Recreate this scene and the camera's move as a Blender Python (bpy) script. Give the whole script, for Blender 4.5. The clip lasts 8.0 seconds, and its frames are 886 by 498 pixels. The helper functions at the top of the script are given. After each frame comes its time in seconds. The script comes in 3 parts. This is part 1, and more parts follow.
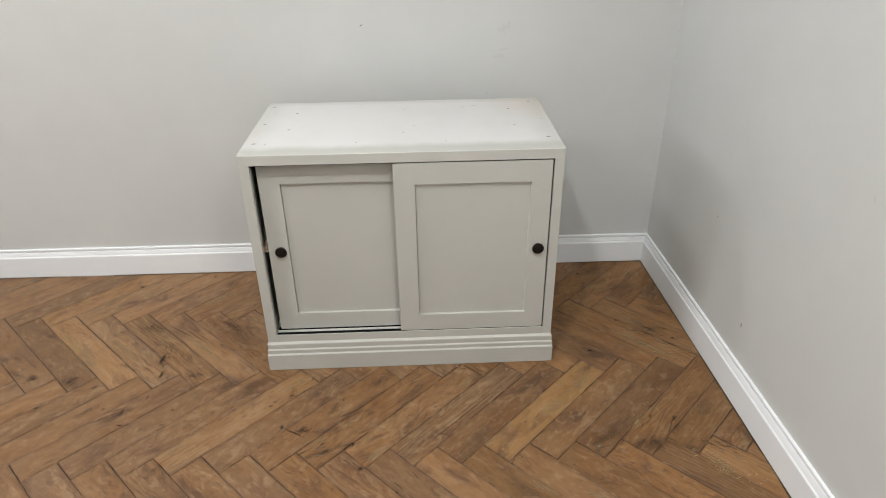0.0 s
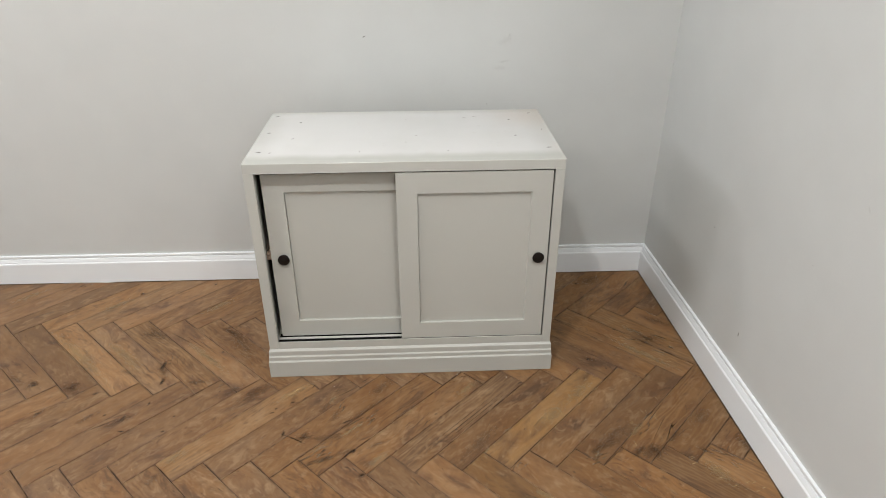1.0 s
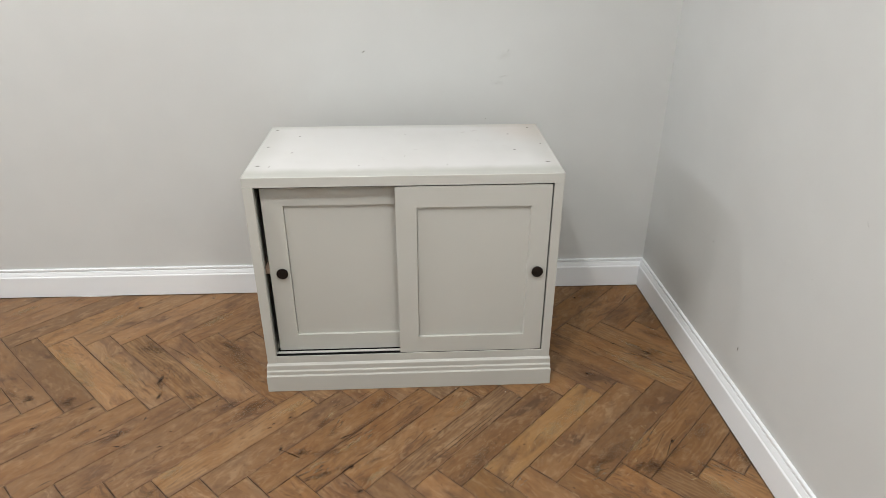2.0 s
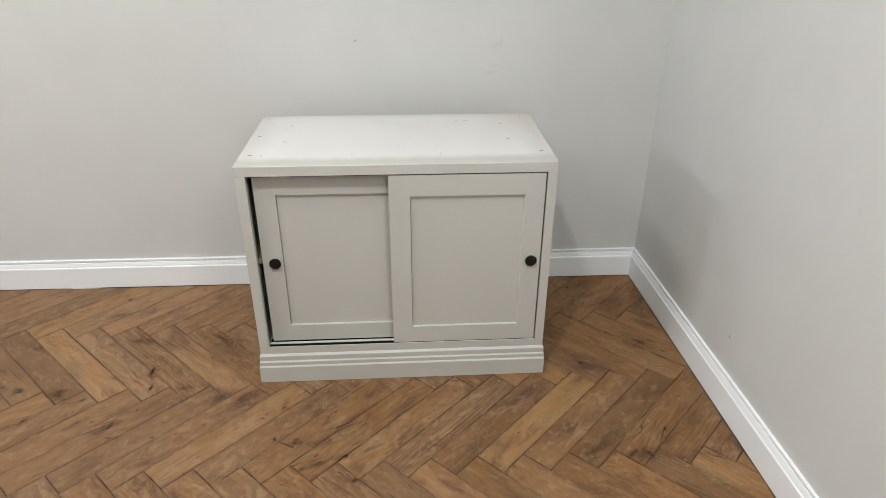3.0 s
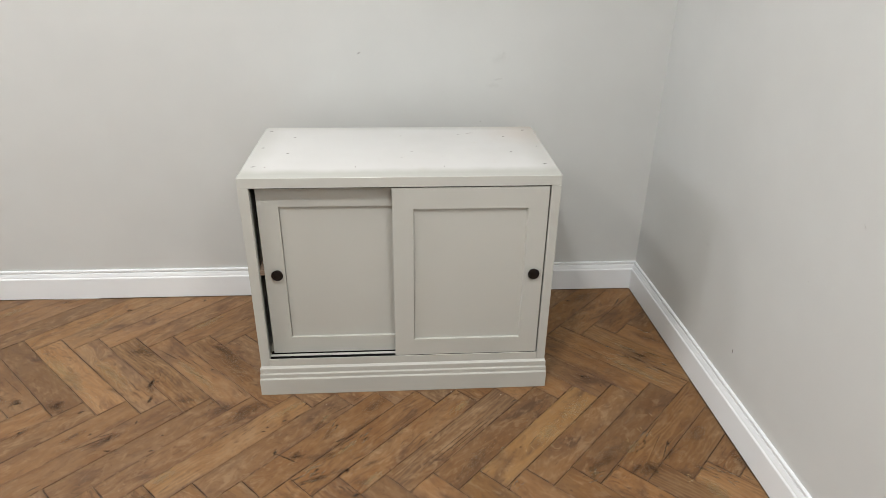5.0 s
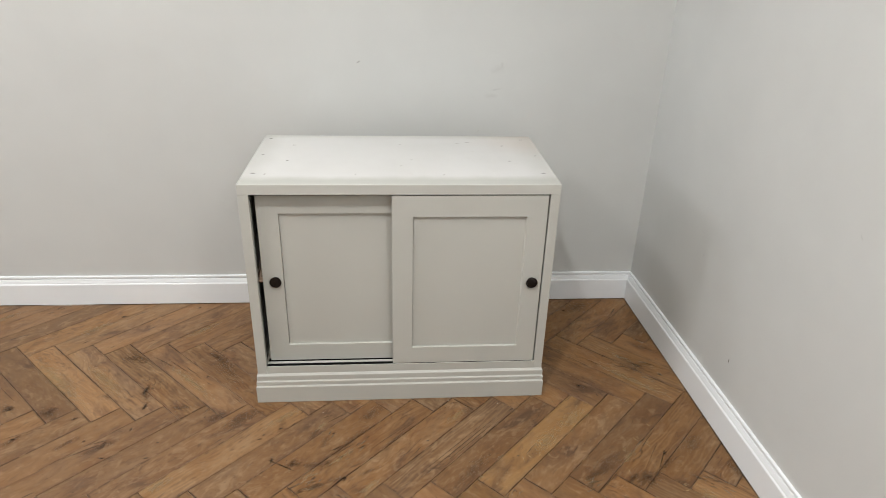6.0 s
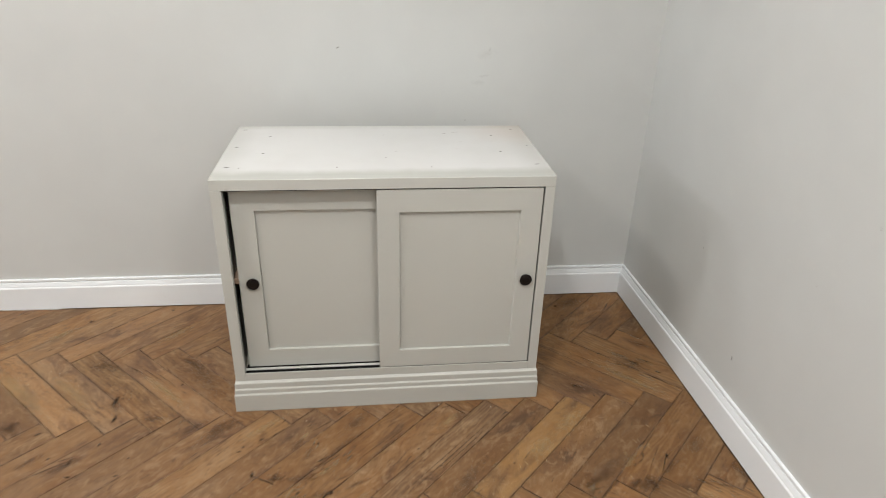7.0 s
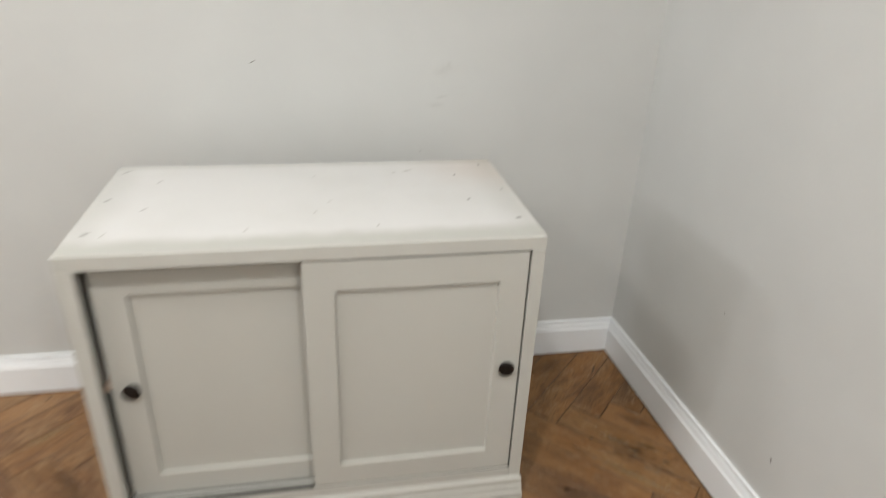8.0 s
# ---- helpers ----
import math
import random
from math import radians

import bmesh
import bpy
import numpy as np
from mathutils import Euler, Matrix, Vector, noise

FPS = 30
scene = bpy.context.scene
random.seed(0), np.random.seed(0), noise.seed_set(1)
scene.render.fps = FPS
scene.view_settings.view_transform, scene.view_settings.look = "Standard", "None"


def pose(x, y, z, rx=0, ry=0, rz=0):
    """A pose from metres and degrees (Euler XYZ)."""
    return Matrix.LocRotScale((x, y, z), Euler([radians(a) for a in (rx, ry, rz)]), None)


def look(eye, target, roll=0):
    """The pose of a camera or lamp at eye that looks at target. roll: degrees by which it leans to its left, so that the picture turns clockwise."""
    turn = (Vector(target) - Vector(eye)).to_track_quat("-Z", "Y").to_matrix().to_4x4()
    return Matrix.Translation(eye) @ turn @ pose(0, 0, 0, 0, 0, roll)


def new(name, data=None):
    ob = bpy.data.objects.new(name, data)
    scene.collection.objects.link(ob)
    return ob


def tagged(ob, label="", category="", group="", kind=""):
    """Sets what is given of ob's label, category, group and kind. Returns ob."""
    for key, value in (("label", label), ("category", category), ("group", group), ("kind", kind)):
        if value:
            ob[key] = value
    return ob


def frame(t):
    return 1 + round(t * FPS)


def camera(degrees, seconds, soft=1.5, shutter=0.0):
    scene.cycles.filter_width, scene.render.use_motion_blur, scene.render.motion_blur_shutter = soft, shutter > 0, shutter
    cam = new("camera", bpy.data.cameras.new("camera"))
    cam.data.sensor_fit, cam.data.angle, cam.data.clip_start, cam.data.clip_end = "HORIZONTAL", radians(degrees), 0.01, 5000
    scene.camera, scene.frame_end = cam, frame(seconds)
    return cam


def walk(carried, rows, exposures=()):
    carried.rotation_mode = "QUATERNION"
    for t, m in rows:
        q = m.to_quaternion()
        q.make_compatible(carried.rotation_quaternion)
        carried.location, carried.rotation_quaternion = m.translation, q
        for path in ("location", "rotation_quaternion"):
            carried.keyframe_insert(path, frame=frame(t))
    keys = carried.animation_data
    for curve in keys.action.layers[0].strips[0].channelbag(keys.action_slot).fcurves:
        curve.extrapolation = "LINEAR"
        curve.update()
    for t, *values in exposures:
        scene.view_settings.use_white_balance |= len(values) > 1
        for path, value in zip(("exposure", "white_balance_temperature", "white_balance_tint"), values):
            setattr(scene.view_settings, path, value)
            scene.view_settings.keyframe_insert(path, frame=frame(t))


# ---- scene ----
# Camera and walk
cam = camera(68.43, 8.0, 0.5, 0.75)
ROWS = [
    (0, 0.0648, -1.7566, 1.4260, -1.96, -29.24, 0.70),
    (0.2, 0.0690, -1.7559, 1.4298, -1.90, -29.55, 0.32),
    (0.5, 0.0528, -1.7711, 1.4313, -2.13, -29.06, 0.51),
    (1, 0.0423, -1.7782, 1.4324, -2.22, -28.34, 0.15),
    (1.2, 0.0417, -1.7767, 1.4386, -2.55, -27.98, 0.25),
    (2.3, 0.0296, -1.7774, 1.4269, -2.47, -27.02, -0.23),
    (2.5, 0.0235, -1.7797, 1.4241, -2.95, -27.01, -0.50),
    (3, 0.0256, -1.7796, 1.4166, -3.26, -27.63, -0.27),
    (3.5, 0.0254, -1.7725, 1.4176, -3.00, -27.45, -0.70),
    (4, 0.0212, -1.7764, 1.4132, -2.83, -26.78, -0.57),
    (4.2, 0.0201, -1.7733, 1.4157, -2.90, -26.88, -0.70),
    (5.3, -0.0025, -1.7725, 1.4190, -3.55, -26.40, -0.68),
    (5.5, -0.0052, -1.7774, 1.4168, -3.37, -26.18, -0.75),
    (6, -0.0228, -1.7798, 1.4131, -3.99, -25.68, -1.54),
    (6.5, -0.0478, -1.7632, 1.4070, -5.17, -25.30, -2.03),
    (6.7, -0.0490, -1.7380, 1.4052, -4.73, -25.48, -2.19),
    (6.8, -0.0486, -1.7164, 1.3965, -5.40, -25.85, -2.48),
    (7, -0.0374, -1.6641, 1.3764, -5.91, -26.43, -1.52),
    (7.2, -0.0290, -1.5740, 1.3520, -6.25, -25.48, -1.90),
    (7.3, -0.0120, -1.5220, 1.3530, -6.15, -26.12, -1.35),
    (7.4, -0.0080, -1.4720, 1.3450, -6.23, -25.77, -1.17),
    (7.467, 0.0030, -1.4440, 1.3510, -6.12, -25.81, -1.50),
    (7.5, 0.0090, -1.4305, 1.3532, -6.51, -25.84, -1.65),
    (7.533, 0.0100, -1.4140, 1.3480, -6.90, -25.90, -1.55),
    (7.6, 0.0110, -1.3790, 1.3390, -7.24, -26.05, -1.35),
    (7.7, 0.0180, -1.3300, 1.3390, -7.20, -26.40, -1.79),
    (7.8, 0.0240, -1.2790, 1.3270, -7.94, -26.29, -2.24),
    (7.9, 0.0220, -1.2150, 1.3230, -8.85, -26.38, -2.24),
    (8, 0.0200, -1.1560, 1.3132, -10.25, -25.79, -2.18),
]
walk(cam, [(t, pose(x, y, z, 90 + pitch, roll, yaw)) for t, x, y, z, yaw, pitch, roll in ROWS], [(0, -0.06, 6390, 10), (3.5, -0.04, 6400, 10), (5.5, -0.03, 6440, 10), (7, -0.02, 6490, 10), (8, -0.05, 6580, 10)])

# Room measures
BACK = 0.656            # inner face of the back wall
CORNER = 0.997          # x of the right-hand corner
SKEW = math.tan(radians(1.27))   # the right wall leaves the square a little
WEST, SOUTH, CEIL = -4.0, -2.9, 2.5
THICK = 0.12


def east(y):
    return CORNER + (BACK - y) * SKEW


# ---- light ----
world = bpy.data.worlds.new("sky")
scene.world = world
world.use_nodes = True
wn = world.node_tree.nodes
sky = wn.new("ShaderNodeTexSky")
sky.sky_type, sky.sun_disc, sky.sun_elevation, sky.sun_rotation = "NISHITA", False, radians(35), radians(250)
wn["Background"].inputs["Strength"].default_value = 0.1
world.node_tree.links.new(sky.outputs["Color"], wn["Background"].inputs["Color"])

# unseen ceiling lamps; the last is fill added to lift the dark corner
LAMPS = [(-0.30, -1.16, 24.5, 0.08), (-1.50, -0.70, 19.0, 0.20), (-3.60, -0.69, 19.5, 0.09), (0.84, -2.40, 18.0, 0.09), (0.54, -1.16, 6.0, 0.06)]
for lx, ly, watts, radius in LAMPS:
    lamp = bpy.data.lights.new("unseen_ceiling_lamp", "AREA")
    lamp.shape, lamp.size, lamp.energy, lamp.color = "DISK", radius * 2, watts, (1.0, 0.974, 0.945)
    new("unseen_ceiling_lamp", lamp).matrix_world = look((lx, ly, CEIL - 0.012), (lx, ly, 0))
PANES = [(-0.72, -0.34), (0.22, 0.60)]   # y from, y to of the two sashes
WINDOW = (-0.77, 0.65, 1.75, 2.38)       # y from, y to, z from, z to of the opening
for y0, y1 in PANES:
    day = bpy.data.lights.new("window_daylight", "AREA")
    day.shape, day.size, day.size_y, day.energy, day.color = "RECTANGLE", 0.5 * (y1 - y0), 0.3, 13.0, (0.96, 0.965, 1.0)
    new("window_daylight", day).matrix_world = look((WEST - 0.03, (y0 + y1) / 2, 2.065), (0, (y0 + y1) / 2, 2.065))


# ---- materials ----
def shader(name):
    m = bpy.data.materials.new(name)
    m.use_nodes = True
    nt = m.node_tree
    return m, nt, nt.nodes["Principled BSDF"]


def node(nt, kind, **inputs):
    n = nt.nodes.new(kind)
    for key, value in inputs.items():
        n.inputs[key].default_value = value
    return n


def put(nt, out, to):
    nt.links.new(out, to)


def scaled(nt, vec, scale, offset=None):
    m = node(nt, "ShaderNodeMapping")
    m.inputs["Scale"].default_value = scale
    put(nt, vec, m.inputs["Vector"])
    if offset:
        put(nt, offset, m.inputs["Location"])
    return m.outputs["Vector"]


def noise_of(nt, vec, scale, detail=4.0, rough=0.55, distort=0.0):
    n = node(nt, "ShaderNodeTexNoise", Scale=scale, Detail=detail, Roughness=rough, Distortion=distort)
    put(nt, vec, n.inputs["Vector"])
    return n.outputs["Fac"]


def ramp(nt, fac, stops):
    r = nt.nodes.new("ShaderNodeValToRGB")
    while len(r.color_ramp.elements) < len(stops):
        r.color_ramp.elements.new(0.5)
    for el, (p, c) in zip(r.color_ramp.elements, stops):
        el.position = p
        el.color = (*c, 1.0) if len(c) == 3 else c
    put(nt, fac, r.inputs["Fac"])
    return r.outputs["Color"]


def span(nt, fac, a, b, lo=0.0, hi=1.0):
    m = node(nt, "ShaderNodeMapRange")
    m.interpolation_type = "SMOOTHSTEP"
    for i, x in zip(range(1, 5), (a, b, lo, hi)):
        m.inputs[i].default_value = x
    put(nt, fac, m.inputs[0])
    return m.outputs[0]


def maths(nt, op, a, b):
    m = nt.nodes.new("ShaderNodeMath")
    m.operation = op
    for i, x in enumerate((a, b)):
        if isinstance(x, (int, float)):
            m.inputs[i].default_value = x
        else:
            put(nt, x, m.inputs[i])
    return m.outputs[0]


def mix(nt, fac, a, b, how="MIX"):
    m = nt.nodes.new("ShaderNodeMix")
    m.data_type, m.blend_type = "RGBA", how
    for i, x in ((0, fac), (6, a), (7, b)):
        if isinstance(x, (int, float)):
            m.inputs[i].default_value = x
        elif isinstance(x, tuple):
            m.inputs[i].default_value = (*x, 1.0)
        else:
            put(nt, x, m.inputs[i])
    return m.outputs[2]


def bump(nt, bsdf, height, strength, distance):
    b = node(nt, "ShaderNodeBump", Strength=strength, Distance=distance)
    put(nt, height, b.inputs["Height"])
    put(nt, b.outputs["Normal"], bsdf.inputs["Normal"])


def coords(nt, which="Object"):
    return nt.nodes.new("ShaderNodeTexCoord").outputs[which]


def painted(name, colour, rough, mottle=0.04, orange=0.0004, scale=90.0, dirt=(0.5, 0.45, 0.38), dirty=0.0):
    """Brushed or rolled paint: faint blotches, fine stipple."""
    m, nt, bsdf = shader(name)
    c = coords(nt)
    broad = noise_of(nt, c, 2.2, 3, 0.6)
    fine = noise_of(nt, c, scale, 3, 0.6)
    dark = tuple(x * (1 - mottle) for x in colour)
    light = tuple(min(1.0, x * (1 + mottle)) for x in colour)
    col = ramp(nt, broad, [(0.3, dark), (0.7, light)])
    if dirty:
        smear = span(nt, noise_of(nt, c, 5.0, 6, 0.7), 0.58, 0.8, 0.0, dirty)
        col = mix(nt, smear, col, dirt)
    put(nt, col, bsdf.inputs["Base Color"])
    put(nt, span(nt, fine, 0.2, 0.8, rough - 0.06, rough + 0.06), bsdf.inputs["Roughness"])
    bump(nt, bsdf, fine, 0.25, orange)
    return m


def plain(name, colour, rough, metal=0.0):
    m, nt, bsdf = shader(name)
    c = coords(nt)
    n = noise_of(nt, c, 60.0, 3)
    put(nt, ramp(nt, n, [(0.3, tuple(x * 0.85 for x in colour)), (0.7, tuple(min(1, x * 1.12) for x in colour))]), bsdf.inputs["Base Color"])
    put(nt, span(nt, n, 0.2, 0.8, rough - 0.05, rough + 0.08), bsdf.inputs["Roughness"])
    bsdf.inputs["Metallic"].default_value = metal
    return m


def oak(name, joined=False):
    """Worn, oiled oak: each block takes its tone from its own colour and its figure from its own random shift."""
    m, nt, bsdf = shader(name)
    if joined:
        # many blocks in one mesh: each island has its own place and luck
        chance = nt.nodes.new("ShaderNodeNewGeometry").outputs["Random Per Island"]
        place = nt.nodes.new("ShaderNodeAttribute")
        place.attribute_name = "own_place"
        local = place.outputs["Vector"]
        tint = ramp(nt, chance, [(0.0, (0.80, 0.75, 0.68)), (0.5, (1.02, 0.93, 0.84)), (1.0, (1.14, 1.06, 0.98))])
    else:
        info = nt.nodes.new("ShaderNodeObjectInfo")
        chance, local, tint = info.outputs["Random"], coords(nt), info.outputs["Color"]
        figured = maths(nt, "SUBTRACT", 1.0, info.outputs["Alpha"])
    shift = node(nt, "ShaderNodeCombineXYZ")
    put(nt, maths(nt, "MULTIPLY", chance, 91.0), shift.inputs[0])
    put(nt, maths(nt, "MULTIPLY", chance, 37.0), shift.inputs[1])
    put(nt, maths(nt, "MULTIPLY", chance, 53.0), shift.inputs[2])
    add = nt.nodes.new("ShaderNodeVectorMath")
    put(nt, local, add.inputs[0])
    put(nt, shift.outputs[0], add.inputs[1])
    c = add.outputs[0]
    dice = nt.nodes.new("ShaderNodeTexWhiteNoise")
    dice.noise_dimensions = "1D"
    put(nt, chance, dice.inputs["W"])
    pick = nt.nodes.new("ShaderNodeSeparateColor")
    put(nt, dice.outputs["Color"], pick.inputs[0])
    grainy, greyish, flecky = pick.outputs[0], pick.outputs[1], pick.outputs[2]
    # long figure, bent by a slow noise
    bend = noise_of(nt, scaled(nt, c, (5.0, 9.0, 3.0)), 1.0, 2, 0.5)
    bent = nt.nodes.new("ShaderNodeVectorMath")
    push = node(nt, "ShaderNodeCombineXYZ")
    put(nt, maths(nt, "MULTIPLY", bend, 0.09), push.inputs[1])
    put(nt, c, bent.inputs[0])
    put(nt, push.outputs[0], bent.inputs[1])
    b = bent.outputs[0]
    figure = noise_of(nt, scaled(nt, b, (6.5, 15.0, 4.0)), 1.0, 4, 0.52, 0.5)
    rings = noise_of(nt, scaled(nt, b, (4.0, 105.0, 8.0)), 1.0, 3, 0.6, 0.5)
    pores = noise_of(nt, scaled(nt, b, (40.0, 420.0, 20.0)), 1.0, 3, 0.7)
    stain = noise_of(nt, scaled(nt, c, (6.0, 13.0, 5.0)), 1.0, 4, 0.52, 0.6)
    smoke = noise_of(nt, scaled(nt, c, (3.5, 7.0, 5.0)), 1.0, 5, 0.6, 0.5)
    split = noise_of(nt, scaled(nt, b, (5.0, 130.0, 8.0)), 1.0, 3, 0.6)
    cloud = noise_of(nt, scaled(nt, c, (20.0, 34.0, 5.0)), 1.0, 7, 0.70, 0.6)
    scuffed = noise_of(nt, scaled(nt, b, (30.0, 120.0, 5.0)), 1.0, 6, 0.72, 0.5)
    fleck = noise_of(nt, scaled(nt, c, (120.0, 38.0, 5.0)), 1.0, 3, 0.6, 2.0)
    col = ramp(nt, figure, [(0.25, (0.190, 0.096, 0.039)), (0.45, (0.242, 0.136, 0.060)), (0.60, (0.262, 0.156, 0.076)), (0.80, (0.296, 0.190, 0.103))])
    grey = maths(nt, "MULTIPLY", span(nt, smoke, 0.42, 0.60), span(nt, greyish, 0.3, 1.0, 0.10, 0.60))
    col = mix(nt, grey, col, (0.200, 0.133, 0.080))
    col = mix(nt, maths(nt, "MULTIPLY", span(nt, rings, 0.36, 0.58, 1.0, 0.0), span(nt, grainy, 0.60, 0.98, 0.06, 0.55)), col, (0.105, 0.053, 0.025))
    col = mix(nt, span(nt, pores, 0.38, 0.60, 0.10, 0.0), col, (0.09, 0.047, 0.024))
    col = mix(nt, span(nt, stain, 0.50, 0.66, 0.0, 0.50), col, (0.118, 0.064, 0.038))
    col = mix(nt, span(nt, stain, 0.63, 0.70, 0.0, 0.45), col, (0.055, 0.031, 0.020))
    col = mix(nt, maths(nt, "MULTIPLY", span(nt, split, 0.665, 0.70, 0.0, 0.85), span(nt, stain, 0.40, 0.50)), col, (0.022, 0.013, 0.008))
    col = mix(nt, 1.0, col, tint, "MULTIPLY")
    # bare, dulled patches, ray flecks and scratches over the oil
    col = mix(nt, span(nt, cloud, 0.51, 0.67, 0.0, 0.38), col, (0.325, 0.224, 0.132))
    col = mix(nt, span(nt, cloud, 0.46, 0.32, 0.0, 0.42), col, (0.100, 0.054, 0.028))
    col = mix(nt, span(nt, scuffed, 0.57, 0.70, 0.0, 0.13), col, (0.35, 0.25, 0.155))
    col = mix(nt, span(nt, scuffed, 0.42, 0.32, 0.0, 0.20), col, (0.080, 0.043, 0.022))
    # crisp worn mottle: rubbed light crowns, dirt in the hollows, tiny chips
    mottle = noise_of(nt, scaled(nt, b, (22.0, 60.0, 5.0)), 1.0, 7, 0.66, 0.9)
    worn = noise_of(nt, scaled(nt, c, (7.0, 16.0, 5.0)), 1.0, 4, 0.6, 1.2)
    chips = noise_of(nt, scaled(nt, c, (70.0, 130.0, 5.0)), 1.0, 4, 0.65, 1.0)
    col = mix(nt, maths(nt, "MULTIPLY", span(nt, mottle, 0.50, 0.60, 0.0, 0.46), maths(nt, "MULTIPLY", span(nt, worn, 0.42, 0.58, 0.1, 1.0), span(nt, greyish, 0.1, 0.9, 0.25, 1.0))), col, (0.335, 0.228, 0.130))
    col = mix(nt, maths(nt, "MULTIPLY", span(nt, mottle, 0.49, 0.38, 0.0, 0.62), maths(nt, "MULTIPLY", span(nt, worn, 0.58, 0.42, 0.1, 1.0), span(nt, grainy, 0.1, 0.9, 0.25, 1.0))), col, (0.078, 0.040, 0.020))
    col = mix(nt, maths(nt, "MULTIPLY", span(nt, chips, 0.645, 0.70, 0.0, 0.80), span(nt, stain, 0.42, 0.54)), col, (0.035, 0.019, 0.011))
    ray = maths(nt, "MULTIPLY", span(nt, fleck, 0.60, 0.68, 0.0, 0.35), span(nt, flecky, 0.6, 0.85))
    col = mix(nt, maths(nt, "MULTIPLY", ray, span(nt, smoke, 0.45, 0.55)), col, (0.45, 0.32, 0.19))
    if not joined:
        # open, wavy grain on the blocks that have it
        wave = node(nt, "ShaderNodeTexWave", Scale=24.0, Distortion=15.0, Detail=3.0)
        wave.inputs["Detail Scale"].default_value = 0.7
        wave.bands_direction = "Y"
        put(nt, scaled(nt, c, (0.22, 1.0, 1.0)), wave.inputs["Vector"])
        patchy = span(nt, smoke, 0.38, 0.54, 0.25, 1.0)
        some = maths(nt, "MULTIPLY", figured, patchy)
        col = mix(nt, maths(nt, "MULTIPLY", some, span(nt, wave.outputs["Fac"], 0.60, 0.95, 0.0, 0.36)), col, (0.40, 0.245, 0.105))
        col = mix(nt, maths(nt, "MULTIPLY", some, span(nt, wave.outputs["Fac"], 0.40, 0.08, 0.0, 0.40)), col, (0.085, 0.042, 0.018))
    # old dirt and chipping along the arrises
    own = nt.nodes.new("ShaderNodeSeparateXYZ")
    put(nt, local, own.inputs[0])
    rim = maths(nt, "ADD", maths(nt, "ABSOLUTE", own.outputs[1], 0.0), maths(nt, "MULTIPLY", maths(nt, "SUBTRACT", cloud, 0.5), 0.012))
    col = mix(nt, maths(nt, "MULTIPLY", span(nt, rim, 0.0444, 0.0474, 0.0, 0.68), span(nt, smoke, 0.42, 0.56, 0.1, 1.0)), col, (0.060, 0.033, 0.019))
    broad = maths(nt, "ADD", maths(nt, "ABSOLUTE", own.outputs[1], 0.0), maths(nt, "MULTIPLY", maths(nt, "SUBTRACT", worn, 0.5), 0.045))
    col = mix(nt, span(nt, broad, 0.036, 0.050, 0.0, 0.30), col, (0.115, 0.062, 0.034))
    ends = maths(nt, "ADD", maths(nt, "ABSOLUTE", own.outputs[0], 0.0), maths(nt, "MULTIPLY", maths(nt, "SUBTRACT", cloud, 0.5), 0.016))
    col = mix(nt, maths(nt, "MULTIPLY", span(nt, ends, 0.2560, 0.2602, 0.0, 0.72), span(nt, worn, 0.42, 0.52, 0.15, 1.0)), col, (0.058, 0.031, 0.017))
    # pale arris patches: wear, plus the light worn bevels catch, painted in
    rubbed = span(nt, noise_of(nt, scaled(nt, c, (26.0, 26.0, 5.0)), 1.0, 3, 0.6), 0.54, 0.62, 0.0, 0.42)
    col = mix(nt, maths(nt, "MULTIPLY", rubbed, span(nt, maths(nt, "ABSOLUTE", own.outputs[1], 0.0), 0.0450, 0.0468)), col, (0.42, 0.275, 0.145))
    put(nt, col, bsdf.inputs["Base Color"])
    put(nt, span(nt, cloud, 0.3, 0.7, 0.40, 0.62), bsdf.inputs["Roughness"])
    bsdf.inputs["Specular IOR Level"].default_value = 0.35
    bump(nt, bsdf, maths(nt, "SUBTRACT", maths(nt, "ADD", figure, mottle), span(nt, split, 0.66, 0.70, 0.0, 1.5)), 0.35, 0.0015)
    return m


def cabinet_top_paint(name, paint, primer):
    """White primer in the middle, the body colour lapped over the edges, a scorched corner."""
    m, nt, bsdf = shader(name)
    c = coords(nt)
    sep = nt.nodes.new("ShaderNodeSeparateXYZ")
    put(nt, c, sep.inputs[0])
    wob = maths(nt, "MULTIPLY", maths(nt, "SUBTRACT", noise_of(nt, c, 9.0, 4), 0.5), 0.05)
    front = span(nt, maths(nt, "ADD", sep.outputs[1], wob), 0.030, 0.090, 0.08, 1.0)
    side = span(nt, maths(nt, "ADD", maths(nt, "ABSOLUTE", sep.outputs[0], 0.0), wob), 0.375, 0.47, 1.0, 0.6)
    rear = span(nt, maths(nt, "ADD", sep.outputs[1], wob), 0.46, 0.50, 1.0, 0.55)
    amount = maths(nt, "MULTIPLY", maths(nt, "MULTIPLY", front, side), rear)
    blot = noise_of(nt, c, 3.0, 3)
    amount = maths(nt, "MULTIPLY", amount, span(nt, blot, 0.25, 0.6, 0.8, 1.0))
    col = mix(nt, amount, paint, primer)
    near = node(nt, "ShaderNodeVectorMath")
    near.operation = "DISTANCE"
    put(nt, c, near.inputs[0])
    near.inputs[1].default_value = (0.44, 0.46, 0.762)
    burn = span(nt, maths(nt, "ADD", near.outputs["Value"], maths(nt, "MULTIPLY", wob, 2.0)), 0.02, 0.24, 0.22, 0.0)
    col = mix(nt, burn, col, (0.50, 0.34, 0.22))
    grime = span(nt, noise_of(nt, c, 26.0, 6, 0.7), 0.60, 0.78, 0.0, 0.22)
    col = mix(nt, grime, col, (0.48, 0.44, 0.38))
    put(nt, col, bsdf.inputs["Base Color"])
    bsdf.inputs["Roughness"].default_value = 0.27
